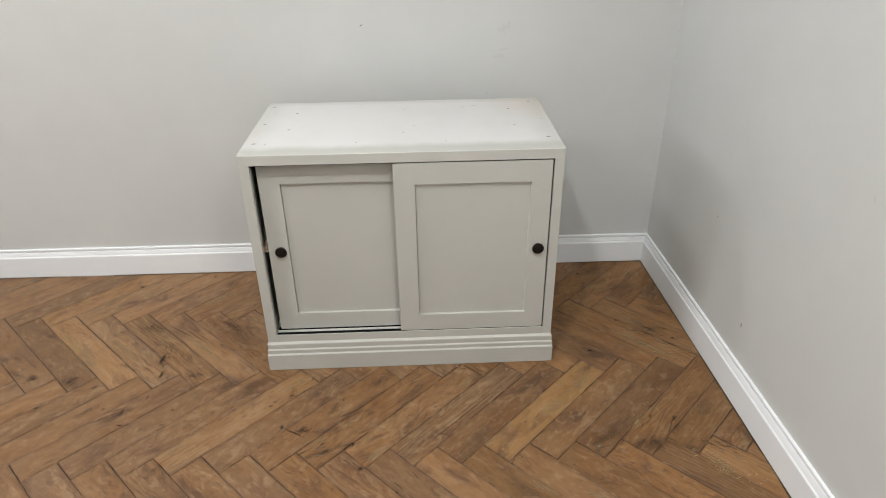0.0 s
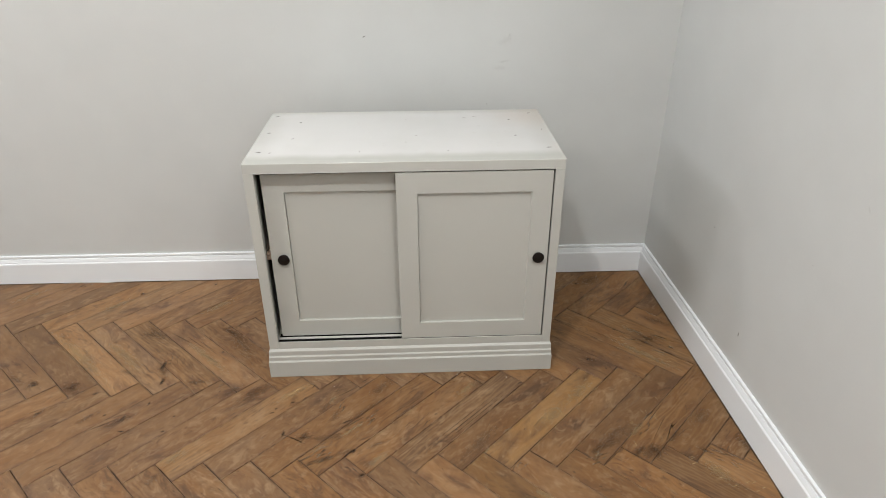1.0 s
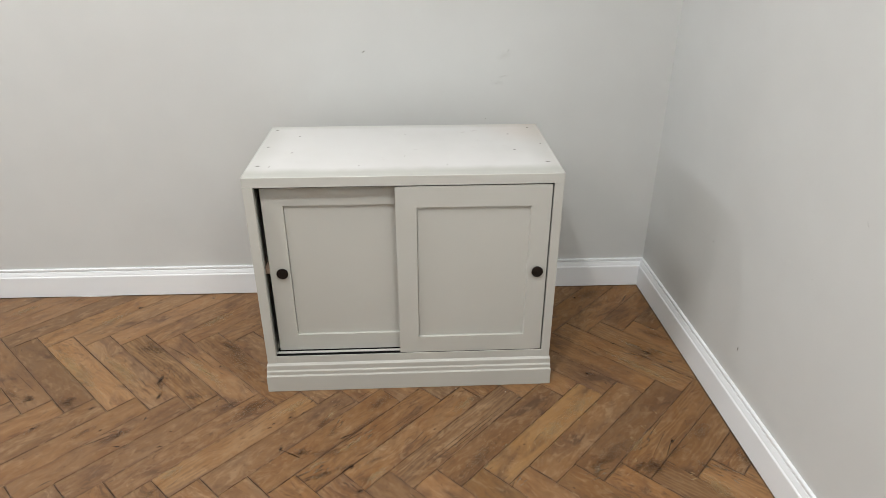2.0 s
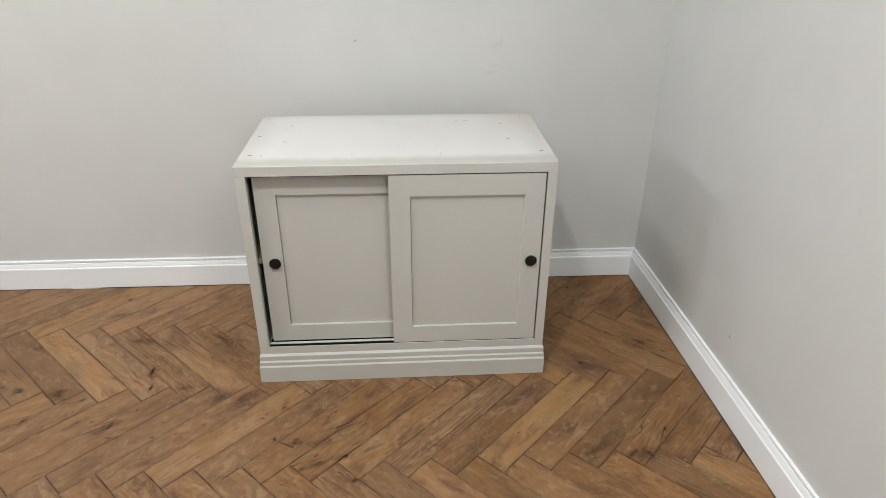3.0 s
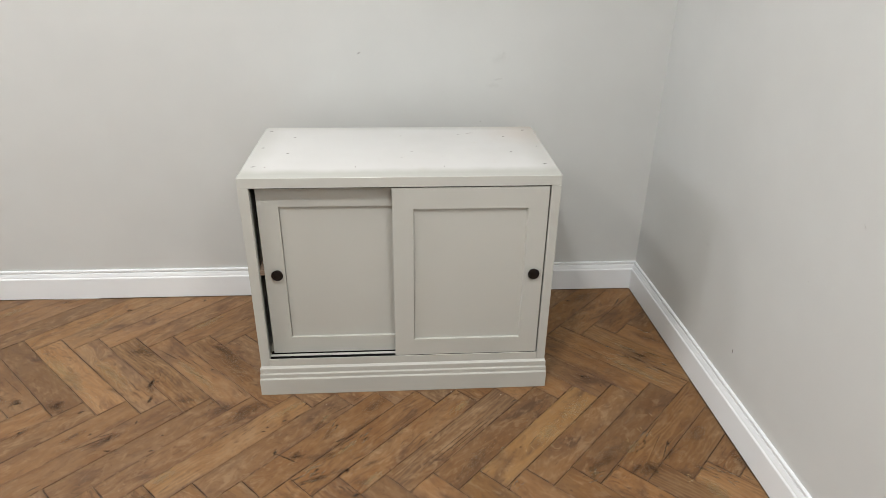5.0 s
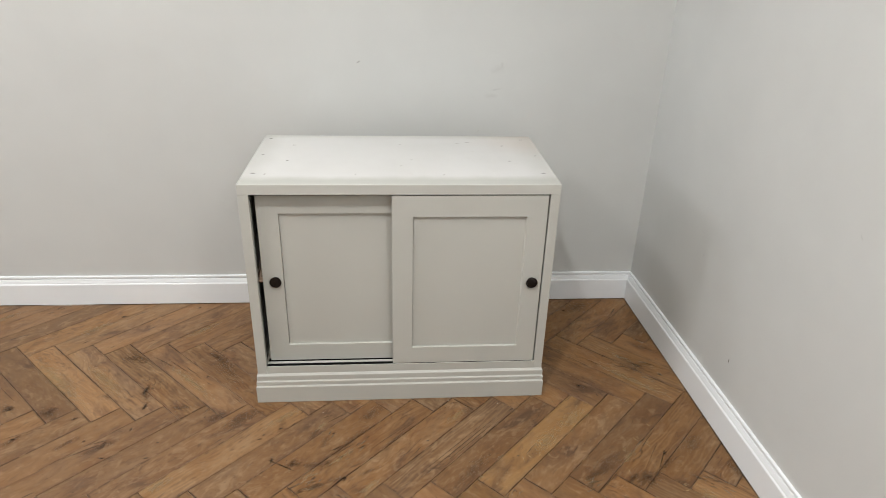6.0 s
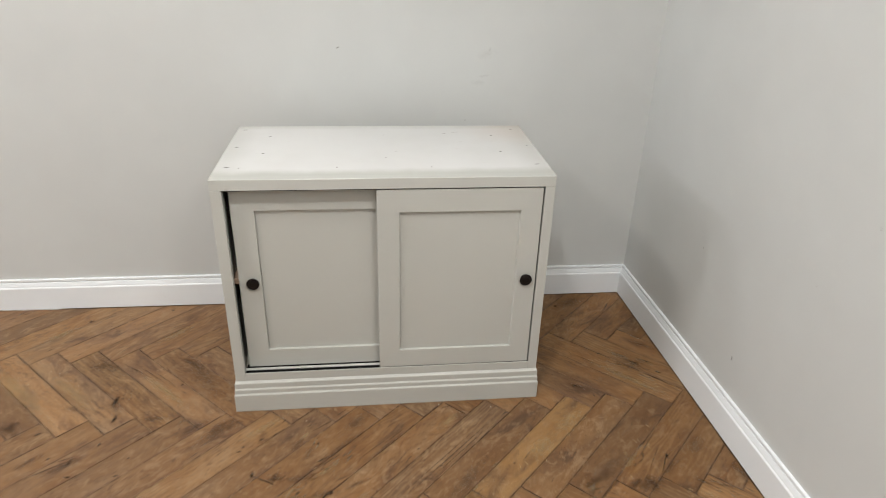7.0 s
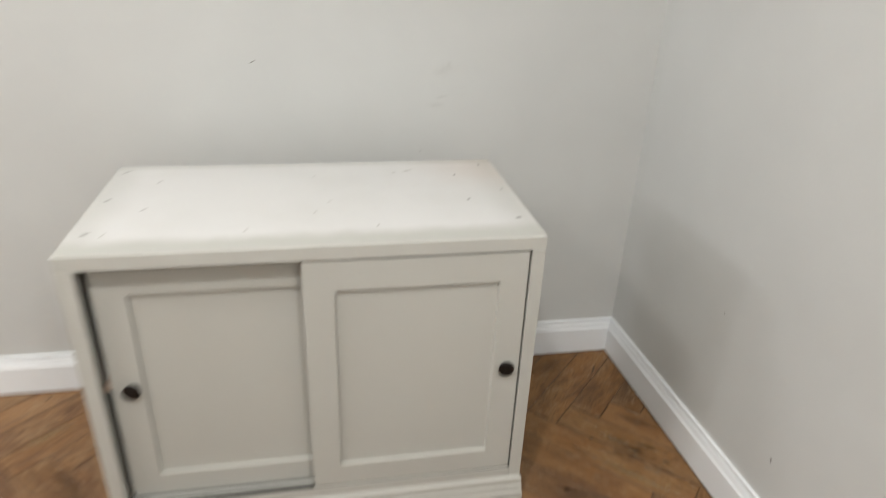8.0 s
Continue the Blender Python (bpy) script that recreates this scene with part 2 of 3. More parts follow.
    bump(nt, bsdf, noise_of(nt, scaled(nt, c, (6.0, 160.0, 60.0)), 1.0, 3), 0.2, 0.0005)
    return m


PAINT = (0.477, 0.483, 0.450)
M_WALL = painted("wall_paint", (0.588, 0.604, 0.594), 0.62, 0.032, 0.0006, 160.0)
M_CEIL = painted("ceiling_paint", (0.80, 0.80, 0.78), 0.8, 0.02, 0.0005, 120.0)
M_TRIM = painted("white_gloss_paint", (0.815, 0.85, 0.875), 0.56, 0.02, 0.0003, 60.0, dirty=0.08)
M_BODY = painted("cabinet_paint", PAINT, 0.42, 0.025, 0.0003, 130.0, dirty=0.05)
M_TOP = cabinet_top_paint("cabinet_top_paint", PAINT, (0.668, 0.676, 0.668))
M_INSIDE = painted("cabinet_inside_paint", (0.42, 0.39, 0.33), 0.6, 0.05)
M_RAW = plain("raw_board", (0.46, 0.33, 0.24), 0.7)
M_TRACK_GAP = plain("black_track_and_gap", (0.005, 0.005, 0.005), 0.9)
M_TRACK_GAP.node_tree.nodes["Principled BSDF"].inputs["Specular IOR Level"].default_value = 0.1
M_KNOB = plain("dark_bronze", (0.016, 0.013, 0.012), 0.34, 0.6)


M_OAK = oak("worn_oak")
M_OAK_FAR = oak("worn_oak_far", True)


def blotch(name, colour, strength, rough=0.6, soft=0.30, ragged_scale=170.0, ragged_by=0.9):
    """A mark that fades out unevenly towards its rim."""
    m, nt, bsdf = shader(name)
    off = nt.nodes.new("ShaderNodeVectorMath")
    off.operation = "SUBTRACT"
    put(nt, coords(nt, "Generated"), off.inputs[0])
    off.inputs[1].default_value = (0.5, 0.5, 0.5)
    flat = nt.nodes.new("ShaderNodeVectorMath")
    flat.operation = "MULTIPLY"
    put(nt, off.outputs[0], flat.inputs[0])
    flat.inputs[1].default_value = (1.0, 1.0, 0.0)
    size = nt.nodes.new("ShaderNodeVectorMath")
    size.operation = "LENGTH"
    put(nt, flat.outputs[0], size.inputs[0])
    ragged = maths(nt, "MULTIPLY", maths(nt, "SUBTRACT", noise_of(nt, coords(nt), ragged_scale, 5, 0.65), 0.5), ragged_by)
    put(nt, span(nt, maths(nt, "ADD", size.outputs["Value"], ragged), 0.40 - soft, 0.40, strength, 0.0), bsdf.inputs["Alpha"])
    bsdf.inputs["Base Color"].default_value = (*colour, 1)
    bsdf.inputs["Roughness"].default_value = rough
    return m


M_KNOTWOOD = blotch("knot_wood", (0.030, 0.016, 0.009), 0.80, 0.6, 0.38)
M_PEN = blotch("pencil_grey", (0.30, 0.27, 0.23), 0.7)
M_HOLE = blotch("hole_dark", (0.05, 0.035, 0.025), 0.95)
M_STAIN = blotch("dark_stain", (0.072, 0.035, 0.017), 0.38, 0.6, 0.42, 60.0)
M_PALE = blotch("pale_rubbed_oak", (0.42, 0.268, 0.120), 0.5, 0.6, 0.42, 75.0)
M_CRUMB = plain("plaster_crumb", (0.42, 0.37, 0.30), 0.9)
M_FLECK = blotch("pale_ray_fleck", (0.50, 0.355, 0.175), 0.85, 0.5, 0.32, 170.0, 0.3)
M_FLAKE = blotch("torn_pale_splinter", (0.38, 0.25, 0.135), 0.46, 0.6, 0.36, 120.0, 0.9)
M_GOUGE = blotch("dark_gouge", (0.060, 0.030, 0.015), 0.50, 0.6, 0.36, 120.0, 0.9)
M_GRAIN = blotch("dark_grain_line", (0.085, 0.046, 0.023), 0.5, 0.6, 0.30, 45.0, 0.3)
M_SUB_GAP = plain("dark_subfloor_and_gap_shade", (0.035, 0.022, 0.014), 0.9)
M_SCUFF = blotch("grey_scuff", (0.26, 0.24, 0.22), 0.6, 0.7)
M_SMUDGE = blotch("tan_smudge", (0.46, 0.40, 0.33), 0.11, 0.7, 0.40)
M_SMEAR = blotch("faint_smear", (0.56, 0.50, 0.43), 0.07, 0.7, 0.42, 60.0)
M_FRAME = painted("window_white", (0.8, 0.8, 0.79), 0.4)
M_LENS, _nt, _b = shader("lamp_lens")
_b.inputs["Emission Color"].default_value = (1.0, 0.93, 0.83, 1)
_b.inputs["Emission Strength"].default_value = 12.0
M_GLASS, _nt, _b = shader("window_glass")
_b.inputs["Transmission Weight"].default_value = 1.0
_b.inputs["Roughness"].default_value = 0.0


# ---- mesh helpers ----
def part(name, bm, material, parent=None, label=""):
    me = bpy.data.meshes.new(name)
    bmesh.ops.recalc_face_normals(bm, faces=bm.faces)
    bm.to_mesh(me)
    bm.free()
    me.materials.append(material)
    ob = new(name, me)
    if parent:
        ob.parent = parent
    return tagged(ob, label)


def box(x0, x1, y0, y1, z0, z1, bevel=0.0, seg=2):
    bm = bmesh.new()
    bmesh.ops.create_cube(bm, size=1, matrix=Matrix.LocRotScale(((x0 + x1) / 2, (y0 + y1) / 2, (z0 + z1) / 2), None, (x1 - x0, y1 - y0, z1 - z0)))
    if bevel:
        bmesh.ops.bevel(bm, geom=bm.edges[:], offset=bevel, segments=seg, affect="EDGES", profile=0.5)
    return bm


def add_box(bm, x0, x1, y0, y1, z0, z1, bevel=0.0):
    other = box(x0, x1, y0, y1, z0, z1, bevel)
    me = bpy.data.meshes.new("tmp")
    other.to_mesh(me)
    other.free()
    bm.from_mesh(me)
    bpy.data.meshes.remove(me)


def prism(poly, z0, z1):
    bm = bmesh.new()
    lo = [bm.verts.new((x, y, z0)) for x, y in poly]
    hi = [bm.verts.new((x, y, z1)) for x, y in poly]
    n = len(poly)
    bm.faces.new(lo[::-1])
    bm.faces.new(hi)
    for i in range(n):
        bm.faces.new((lo[i], lo[(i + 1) % n], hi[(i + 1) % n], hi[i]))
    return bm


def sweep(paths):
    """A skin over profile paths: each entry is one line of points, all alike in count; ends are capped."""
    bm = bmesh.new()
    rows = [[bm.verts.new(p) for p in line] for line in paths]
    for a, b in zip(rows, rows[1:]):
        for i in range(len(a) - 1):
            bm.faces.new((a[i], a[i + 1], b[i + 1], b[i]))
    for row in (rows[0], rows[-1]):
        loop = row[:-1] if (row[0].co - row[-1].co).length < 1e-7 else row
        bm.faces.new(loop)
    bmesh.ops.remove_doubles(bm, verts=bm.verts, dist=1e-6)
    return bm


def lathe(profile, axis_point, steps=32):
    """Profile of (radius, forward) turned round an axis that points to -y."""
    bm = bmesh.new()
    ax, ay, az = axis_point
    rings = []
    for r, f in profile:
        if r < 1e-6:
            rings.append([bm.verts.new((ax, ay - f, az))])
        else:
            rings.append([bm.verts.new((ax + r * math.cos(a), ay - f, az + r * math.sin(a))) for a in (2 * math.pi * i / steps for i in range(steps))])
    for a, b in zip(rings, rings[1:]):
        for i in range(steps):
            j = (i + 1) % steps
            if len(b) == 1:
                bm.faces.new((a[i], a[j], b[0]))
            elif len(a) == 1:
                bm.faces.new((a[0], b[j], b[i]))
            else:
                bm.faces.new((a[i], a[j], b[j], b[i]))
    if len(rings[0]) > 1:
        bm.faces.new(rings[0][::-1])
    for f in bm.faces:
        f.smooth = True
    return bm


def structure(ob, label, category):
    return tagged(ob, label, category, kind="structure")


# ---- walls, ceiling, subfloor ----
e0, e1 = east(BACK), east(SOUTH)
north = structure(part("wall_north", prism([(WEST, BACK), (e0, BACK), (e0 + THICK, BACK), (e0 + THICK, BACK + THICK), (WEST - THICK, BACK + THICK), (WEST - THICK, BACK)], -0.05, CEIL + 0.05), M_WALL),
                  "pale greige painted plaster wall behind the cabinet", "wall")
east_wall = structure(part("wall_east", prism([(e0, BACK), (e1, SOUTH), (e1 + THICK, SOUTH), (e0 + THICK, BACK)], -0.05, CEIL + 0.05), M_WALL),
                      "pale greige painted plaster side wall with scuffs", "wall")
structure(part("wall_south", box(WEST - THICK, e1 + THICK, SOUTH - THICK, SOUTH, -0.05, CEIL + 0.05), M_WALL), "plain pale greige painted wall", "wall")
west = bmesh.new()
wy0, wy1, wz0, wz1 = WINDOW
add_box(west, WEST - THICK, WEST, SOUTH, wy0, -0.05, CEIL + 0.05)
add_box(west, WEST - THICK, WEST, wy1, BACK, -0.05, CEIL + 0.05)
add_box(west, WEST - THICK, WEST, wy0, wy1, -0.05, wz0)
add_box(west, WEST - THICK, WEST, wy0, wy1, wz1, CEIL + 0.05)
structure(part("wall_west", west, M_WALL), "plain pale greige painted wall with a window", "wall")
structure(part("ceiling", box(WEST - THICK, e1 + THICK, SOUTH - THICK, BACK + THICK, CEIL, CEIL + 0.1), M_CEIL), "flat white painted ceiling", "ceiling")

# window that lets the daylight in
win = structure(new("window_1"), "white framed window lighting the room", "window")
fr = bmesh.new()
add_box(fr, WEST - 0.09, WEST - 0.05, wy0, wy0 + 0.05, wz0, wz1)
add_box(fr, WEST - 0.09, WEST - 0.05, wy1 - 0.05, wy1, wz0, wz1)
add_box(fr, WEST - 0.09, WEST - 0.05, wy0 + 0.05, wy1 - 0.05, wz0, wz0 + 0.05)
add_box(fr, WEST - 0.09, WEST - 0.05, wy0 + 0.05, wy1 - 0.05, wz1 - 0.05, wz1)
part("window_frame", fr, M_FRAME, win)
part("mullion", box(WEST - 0.09, WEST - 0.05, PANES[0][1], PANES[1][0], wz0 + 0.05, wz1 - 0.05), M_FRAME, win)
for y0, y1 in PANES:
    part("pane", box(WEST - 0.073, WEST - 0.067, y0, y1, wz0 + 0.05, wz1 - 0.05), M_GLASS, win).visible_shadow = False

# unseen ceiling downlights, one per lamp, the added corner fill included
for lx, ly, watts, radius in LAMPS:
    dl = tagged(new("downlight"), "white round recessed downlight in the ceiling, unseen, added as a light source", "ceiling light")
    dl.location = (lx, ly, CEIL)
    ring = bmesh.new()
    prof = [(radius + d, z) for d, z in ((0.012, 0.0), (0.012, -0.006), (0.018, -0.010), (0.032, -0.006), (0.034, 0.0))]
    rows = []
    for i in range(33):
        a = 2 * math.pi * i / 32
        rows.append([ring.verts.new((r * math.cos(a), r * math.sin(a), z)) for r, z in prof])
    for a, b in zip(rows, rows[1:]):
        for i in range(len(prof) - 1):
            ring.faces.new((a[i], b[i], b[i + 1], a[i + 1]))
    bmesh.ops.remove_doubles(ring, verts=ring.verts, dist=1e-5)
    part("trim_ring", ring, M_FRAME, dl)
    lens = bmesh.new()
    bmesh.ops.create_circle(lens, cap_ends=True, segments=32, radius=radius + 0.01, matrix=Matrix.Translation((0, 0, -0.003)))
    part("lens", lens, M_LENS, dl)

# skirting: depth out of the wall, height
SKIRT = [(0.0, 0.1275), (0.0062, 0.1275), (0.0082, 0.1266), (0.0090, 0.1248), (0.0090, 0.1192), (0.0084, 0.1180), (0.0050, 0.1172), (0.0050, 0.1154), (0.0086, 0.1142), (0.0098, 0.1128),
         (0.0134, 0.1030), (0.0142, 0.1000), (0.0136, 0.0985), (0.0142, 0.0975), (0.0166, 0.0952), (0.0178, 0.0930), (0.0180, 0.0905), (0.0180, 0.0030), (0.0, 0.0030)]
k = Vector((1.0, SKEW)).normalized()


def skirting(name, corners, label):
    """corners: for each end of the run, a function of the depth that gives x, y."""
    return structure(part(name, sweep([[(*end(d), z) for d, z in SKIRT] for end in corners]), M_TRIM), label, "skirting board")


skirting("baseboard_north", [lambda d: (WEST, BACK - d), lambda d: (east(BACK - d) - d, BACK - d)], "white painted moulded skirting board along the back wall")
skirting("baseboard_east", [lambda d: (east(BACK - d) - d, BACK - d), lambda d: (e1 - d, SOUTH)], "white painted moulded skirting board along the side wall")

# ---- cabinet ----
cab = tagged(new("cabinet"), "greige painted wooden cabinet, panelled sliding doors, one slightly ajar", "cabinet")
cab.matrix_world = pose(0, 0, 0, 0, 0, 0.30)
HW, DEEP, HIGH = 0.470, 0.506, 0.762
BV = 0.0022
part("side_panel", box(-HW, -0.452, 0.0205, DEEP - 0.001, 0.0, 0.7435, 0.001), M_BODY, cab)
part("side_panel", box(0.452, HW, 0.0205, DEEP - 0.001, 0.0, 0.7435, 0.001), M_BODY, cab)
part("top", box(-HW, HW, 0.0195, DEEP, 0.744, HIGH), M_TOP, cab, "white primed top with body colour lapped over its edges and old screw holes")
ROUND = [(0.0026 * (1 - math.cos(a)), HIGH - 0.0026 * (1 - math.sin(a))) for a in (radians(15 * i) for i in range(7))]
LIP = [(0.0195, 0.7306), (0.0005, 0.7306), (0.0, 0.7311)] + ROUND + [(0.0195, HIGH), (0.0195, 0.7306)]
part("top_rail", sweep([[(x, y, z) for y, z in LIP] for x in (-HW, HW)]), M_TOP, cab)
part("stile", box(-HW, -0.4400, 0.0, 0.020, 0.100, 0.7304, 0.0008), M_BODY, cab)
part("stile", box(0.4420, HW, 0.0, 0.020, 0.100, 0.7304, 0.0008), M_BODY, cab)
RAIL = [(0.0, 0.100), (0.0, 0.1338), (0.0006, 0.1346), (0.0022, 0.1346), (0.0022, 0.118), (0.0200, 0.118), (0.0200, 0.1330), (0.0206, 0.1337), (0.0294, 0.1337), (0.0300, 0.1330), (0.0300, 0.118), (0.052, 0.118), (0.052, 0.100)]
part("bottom_rail", sweep([[(x, y, z) for y, z in RAIL + RAIL[:1]] for x in (-0.4398, 0.4418)]), M_BODY, cab)
part("track_gap_strip", box(-0.4396, 0.4416, 0.0025, 0.0197, 0.1183, 0.1312), M_TRACK_GAP, cab, "black strip lining the sliding tracks and the shaded gap above the doors")
part("track_gap_strip", box(-0.4396, 0.4416, 0.0303, 0.0516, 0.1183, 0.1312), M_TRACK_GAP, cab, "black strip lining the sliding tracks and the shaded gap above the doors")
# black strips put in here so the gap over the doors looks shaded
part("track_gap_strip", box(-0.4396, 0.4416, 0.0050, 0.0200, 0.7275, 0.7304), M_TRACK_GAP, cab, "black strip lining the sliding tracks and the shaded gap above the doors")
part("track_gap_strip", box(-0.4396, 0.4416, 0.0330, 0.0500, 0.7286, 0.7304), M_TRACK_GAP, cab, "black strip lining the sliding tracks and the shaded gap above the doors")
part("track_board", box(-0.4518, 0.4518, 0.0205, 0.0560, 0.7306, 0.7436), M_BODY, cab)
part("bottom", box(-0.4518, 0.4518, 0.053, DEEP - 0.012, 0.104, 0.120), M_INSIDE, cab)
part("back_panel", box(-0.4518, 0.4518, DEEP - 0.011, DEEP - 0.002, 0.02, 0.7435), M_INSIDE, cab)
part("shelf", box(-0.4518, 0.4518, 0.056, DEEP - 0.012, 0.417, 0.435, 0.001), M_RAW, cab, "bare wooden shelf")
STEP = [(0.0, 0.1072), (0.0010, 0.1072), (0.0062, 0.1012), (0.0066, 0.1000), (0.0066, 0.0835), (0.0096, 0.0795), (0.0100, 0.0785), (0.0100, 0.0660), (0.0134, 0.0615), (0.0138, 0.0600), (0.0138, 0.0014), (0.0, 0.0014)]
part("plinth", sweep([[(-HW - 0.5 * o - 0.0004, DEEP - 0.004, z) for o, z in STEP], [(-HW - 0.5 * o - 0.0004, -o - 0.0004, z) for o, z in STEP],
                      [(HW + 0.5 * o + 0.0004, -o - 0.0004, z) for o, z in STEP], [(HW + 0.5 * o + 0.0004, DEEP - 0.004, z) for o, z in STEP]]), M_BODY, cab, "stepped moulded plinth")

KNOB = [(0.0155, 0.0), (0.0155, 0.0012), (0.0122, 0.0020), (0.0100, 0.0034), (0.0124, 0.0048), (0.0170, 0.0058), (0.0184, 0.0070), (0.0184, 0.0082), (0.0174, 0.0094), (0.0152, 0.0098), (0.0140, 0.0090), (0.0130, 0.0086),
        (0.0118, 0.0092), (0.0104, 0.0098), (0.0060, 0.0104), (0.0, 0.0106)]


def sliding_door(x0, front, knob_x, knob_z):
    """A framed door with a sunk flat panel and a turned knob."""
    x1, z0, z1, th = x0 + 0.468, 0.1356, 0.7262, 0.0162
    px0, px1, pz0, pz1 = x0 + 0.0635, x0 + 0.408, 0.1965, 0.6580
    frame_bm = bmesh.new()
    outer = [(x0, z0), (x1, z0), (x1, z1), (x0, z1)]
    inner = [(px0, pz0), (px1, pz0), (px1, pz1), (px0, pz1)]
    r = 0.0009
    rings = [[(x, front + th, z) for x, z in outer], [(x, front + r, z) for x, z in outer],
             [(x + (r if x == x0 else -r), front, z + (r if z == z0 else -r)) for x, z in outer],
             [(x - (r if x == px0 else -r), front, z - (r if z == pz0 else -r)) for x, z in inner],
             [(x, front + r, z) for x, z in inner], [(x - (0.005 if x == px1 else 0.0), front + 0.013, z) for x, z in inner]]
    vs = [[frame_bm.verts.new(p) for p in ring] for ring in rings]
    for a, b in zip(vs, vs[1:]):
        for i in range(4):
            frame_bm.faces.new((a[i], a[(i + 1) % 4], b[(i + 1) % 4], b[i]))
    for i in range(4):
        frame_bm.faces.new((vs[0][i], vs[0][(i + 1) % 4], vs[-1][(i + 1) % 4], vs[-1][i]))
    door = part("sliding_door", frame_bm, M_BODY, cab, "framed sliding door, greige paint")
    part("door_panel", box(px0 + 0.0012, px1 + 0.003, front + 0.0085, front + 0.0125, pz0 - 0.003, pz1 - 0.0010), M_BODY, door)
    part("knob", lathe(KNOB, (knob_x, front, knob_z)), M_KNOB, door, "round dark bronze knob")
    return door


sliding_door(-0.0300, 0.0030, 0.4080, 0.4358)
sliding_door(-0.4300, 0.0335, -0.3908, 0.4312)



def slot(name, x, y, z, length, width, turn, material, parent, label=""):
    """A small worn slot or fleck lying flat: an uneven thin lens."""
    bm = bmesh.new()
    n = 10
    ring = []
    for i in range(n):
        a = 2 * math.pi * i / n
        f = 1.45
        ring.append((0.5 * length * f * math.cos(a), 0.5 * width * f * math.sin(a)))
    lo = [bm.verts.new((px, py, 0)) for px, py in ring]
    hi = [bm.verts.new((px * 0.9, py * 0.9, 0.0006)) for px, py in ring]
    bm.faces.new(hi)
    for i in range(n):
        bm.faces.new((lo[i], lo[(i + 1) % n], hi[(i + 1) % n], hi[i]))
    ob = part(name, bm, material, parent, label)
    ob.matrix_local = pose(x, y, z, 0, 0, turn)
    return ob


# ---- parquet ----
FLOOR = structure(part("floor", prism([(WEST, SOUTH), (e1, SOUTH), (e0, BACK), (WEST, BACK)], -0.05, -0.007), M_SUB_GAP), "worn oak herringbone parquet floor", "floor")
PX, PY, TURN = -1.3516, 0.2858, radians(0.517)
BW, BL = 0.0959, 0.5223
GAP = 0.00055


def cut(poly, px, py, nx, ny):
    """The part of a polygon on the side of a line that (nx, ny) points to."""
    out = []
    for i, a in enumerate(poly):
        b = poly[(i + 1) % len(poly)]
        da, db = (a[0] - px) * nx + (a[1] - py) * ny, (b[0] - px) * nx + (b[1] - py) * ny
        if da >= 0:
            out.append(a)
        if da * db < 0:
            s = da / (da - db)
            out.append((a[0] + s * (b[0] - a[0]), a[1] + s * (b[1] - a[1])))
    return out


def block_mesh(poly, ease=0.0005):
    """A block with eased upper edges, from its outline round its own middle."""
    bm = bmesh.new()
    n = len(poly)
    cx, cy = sum(p[0] for p in poly) / n, sum(p[1] for p in poly) / n

    def shrink(p):
        dx, dy = cx - p[0], cy - p[1]
        return (p[0] + math.copysign(min(ease, abs(dx)), dx), p[1] + math.copysign(min(ease, abs(dy)), dy))
    lo = [bm.verts.new((*p, -0.007)) for p in poly]
    mid = [bm.verts.new((*p, -ease)) for p in poly]
    hi = [bm.verts.new((*shrink(p), 0.0)) for p in poly]
    bm.faces.new(hi)
    for a, b in ((lo, mid), (mid, hi)):
        for i in range(n):
            bm.faces.new((a[i], a[(i + 1) % n], b[(i + 1) % n], b[i]))
    bmesh.ops.recalc_face_normals(bm, faces=bm.faces)
    me = bpy.data.meshes.new("wood_block")
    bm.to_mesh(me)
    bm.free()
    me.materials.append(M_OAK)
    return me


FULL = [(-BL / 2 + GAP, -BW / 2 + GAP), (BL / 2 - GAP, -BW / 2 + GAP), (BL / 2 - GAP, BW / 2 - GAP), (-BL / 2 + GAP, BW / 2 - GAP)]
TIGHT = [(x * (1 - 0.0008), y * (1 + 0.0048)) for x, y in FULL]
full_meshes = [block_mesh(FULL, 0.0014), block_mesh(FULL, 0.0009), block_mesh(FULL, 0.0004), block_mesh(TIGHT, 0.0003)]
rng = random.Random(11)
fits = random.Random(3)
# tone of the blocks along some runs, the floor's fall of light partly painted in: (run, lean): first block, tones
RUNS = {
    (-1, 1): (-5, [1.0, 1.10, 1.10, 0.86, 1.24, 1.22, 1.25, 1.14, 1.10]),
    (0, 0): (-2, [0.92, 0.80, 1.40, 1.30, 1.04, 1.12, 0.94]),
    (0, 1): (-1, [0.90, 0.96, 0.93, 0.90, 0.97, 1.14, 0.90, 0.90, 0.92, 1.02, 0.88, 0.82, 1.26, 0.92, 0.76, 0.86, 0.80]),
    (1, 0): (2, [1.00, 1.02, 0.95, 0.95, 0.96, 1.00, 1.02, 0.84, 1.12, 0.86, 1.00, 0.86, 1.10, 0.80]),
}
TONES = {(row, lean, first + i): tone for (row, lean), (first, run) in RUNS.items() for i, tone in enumerate(run)}
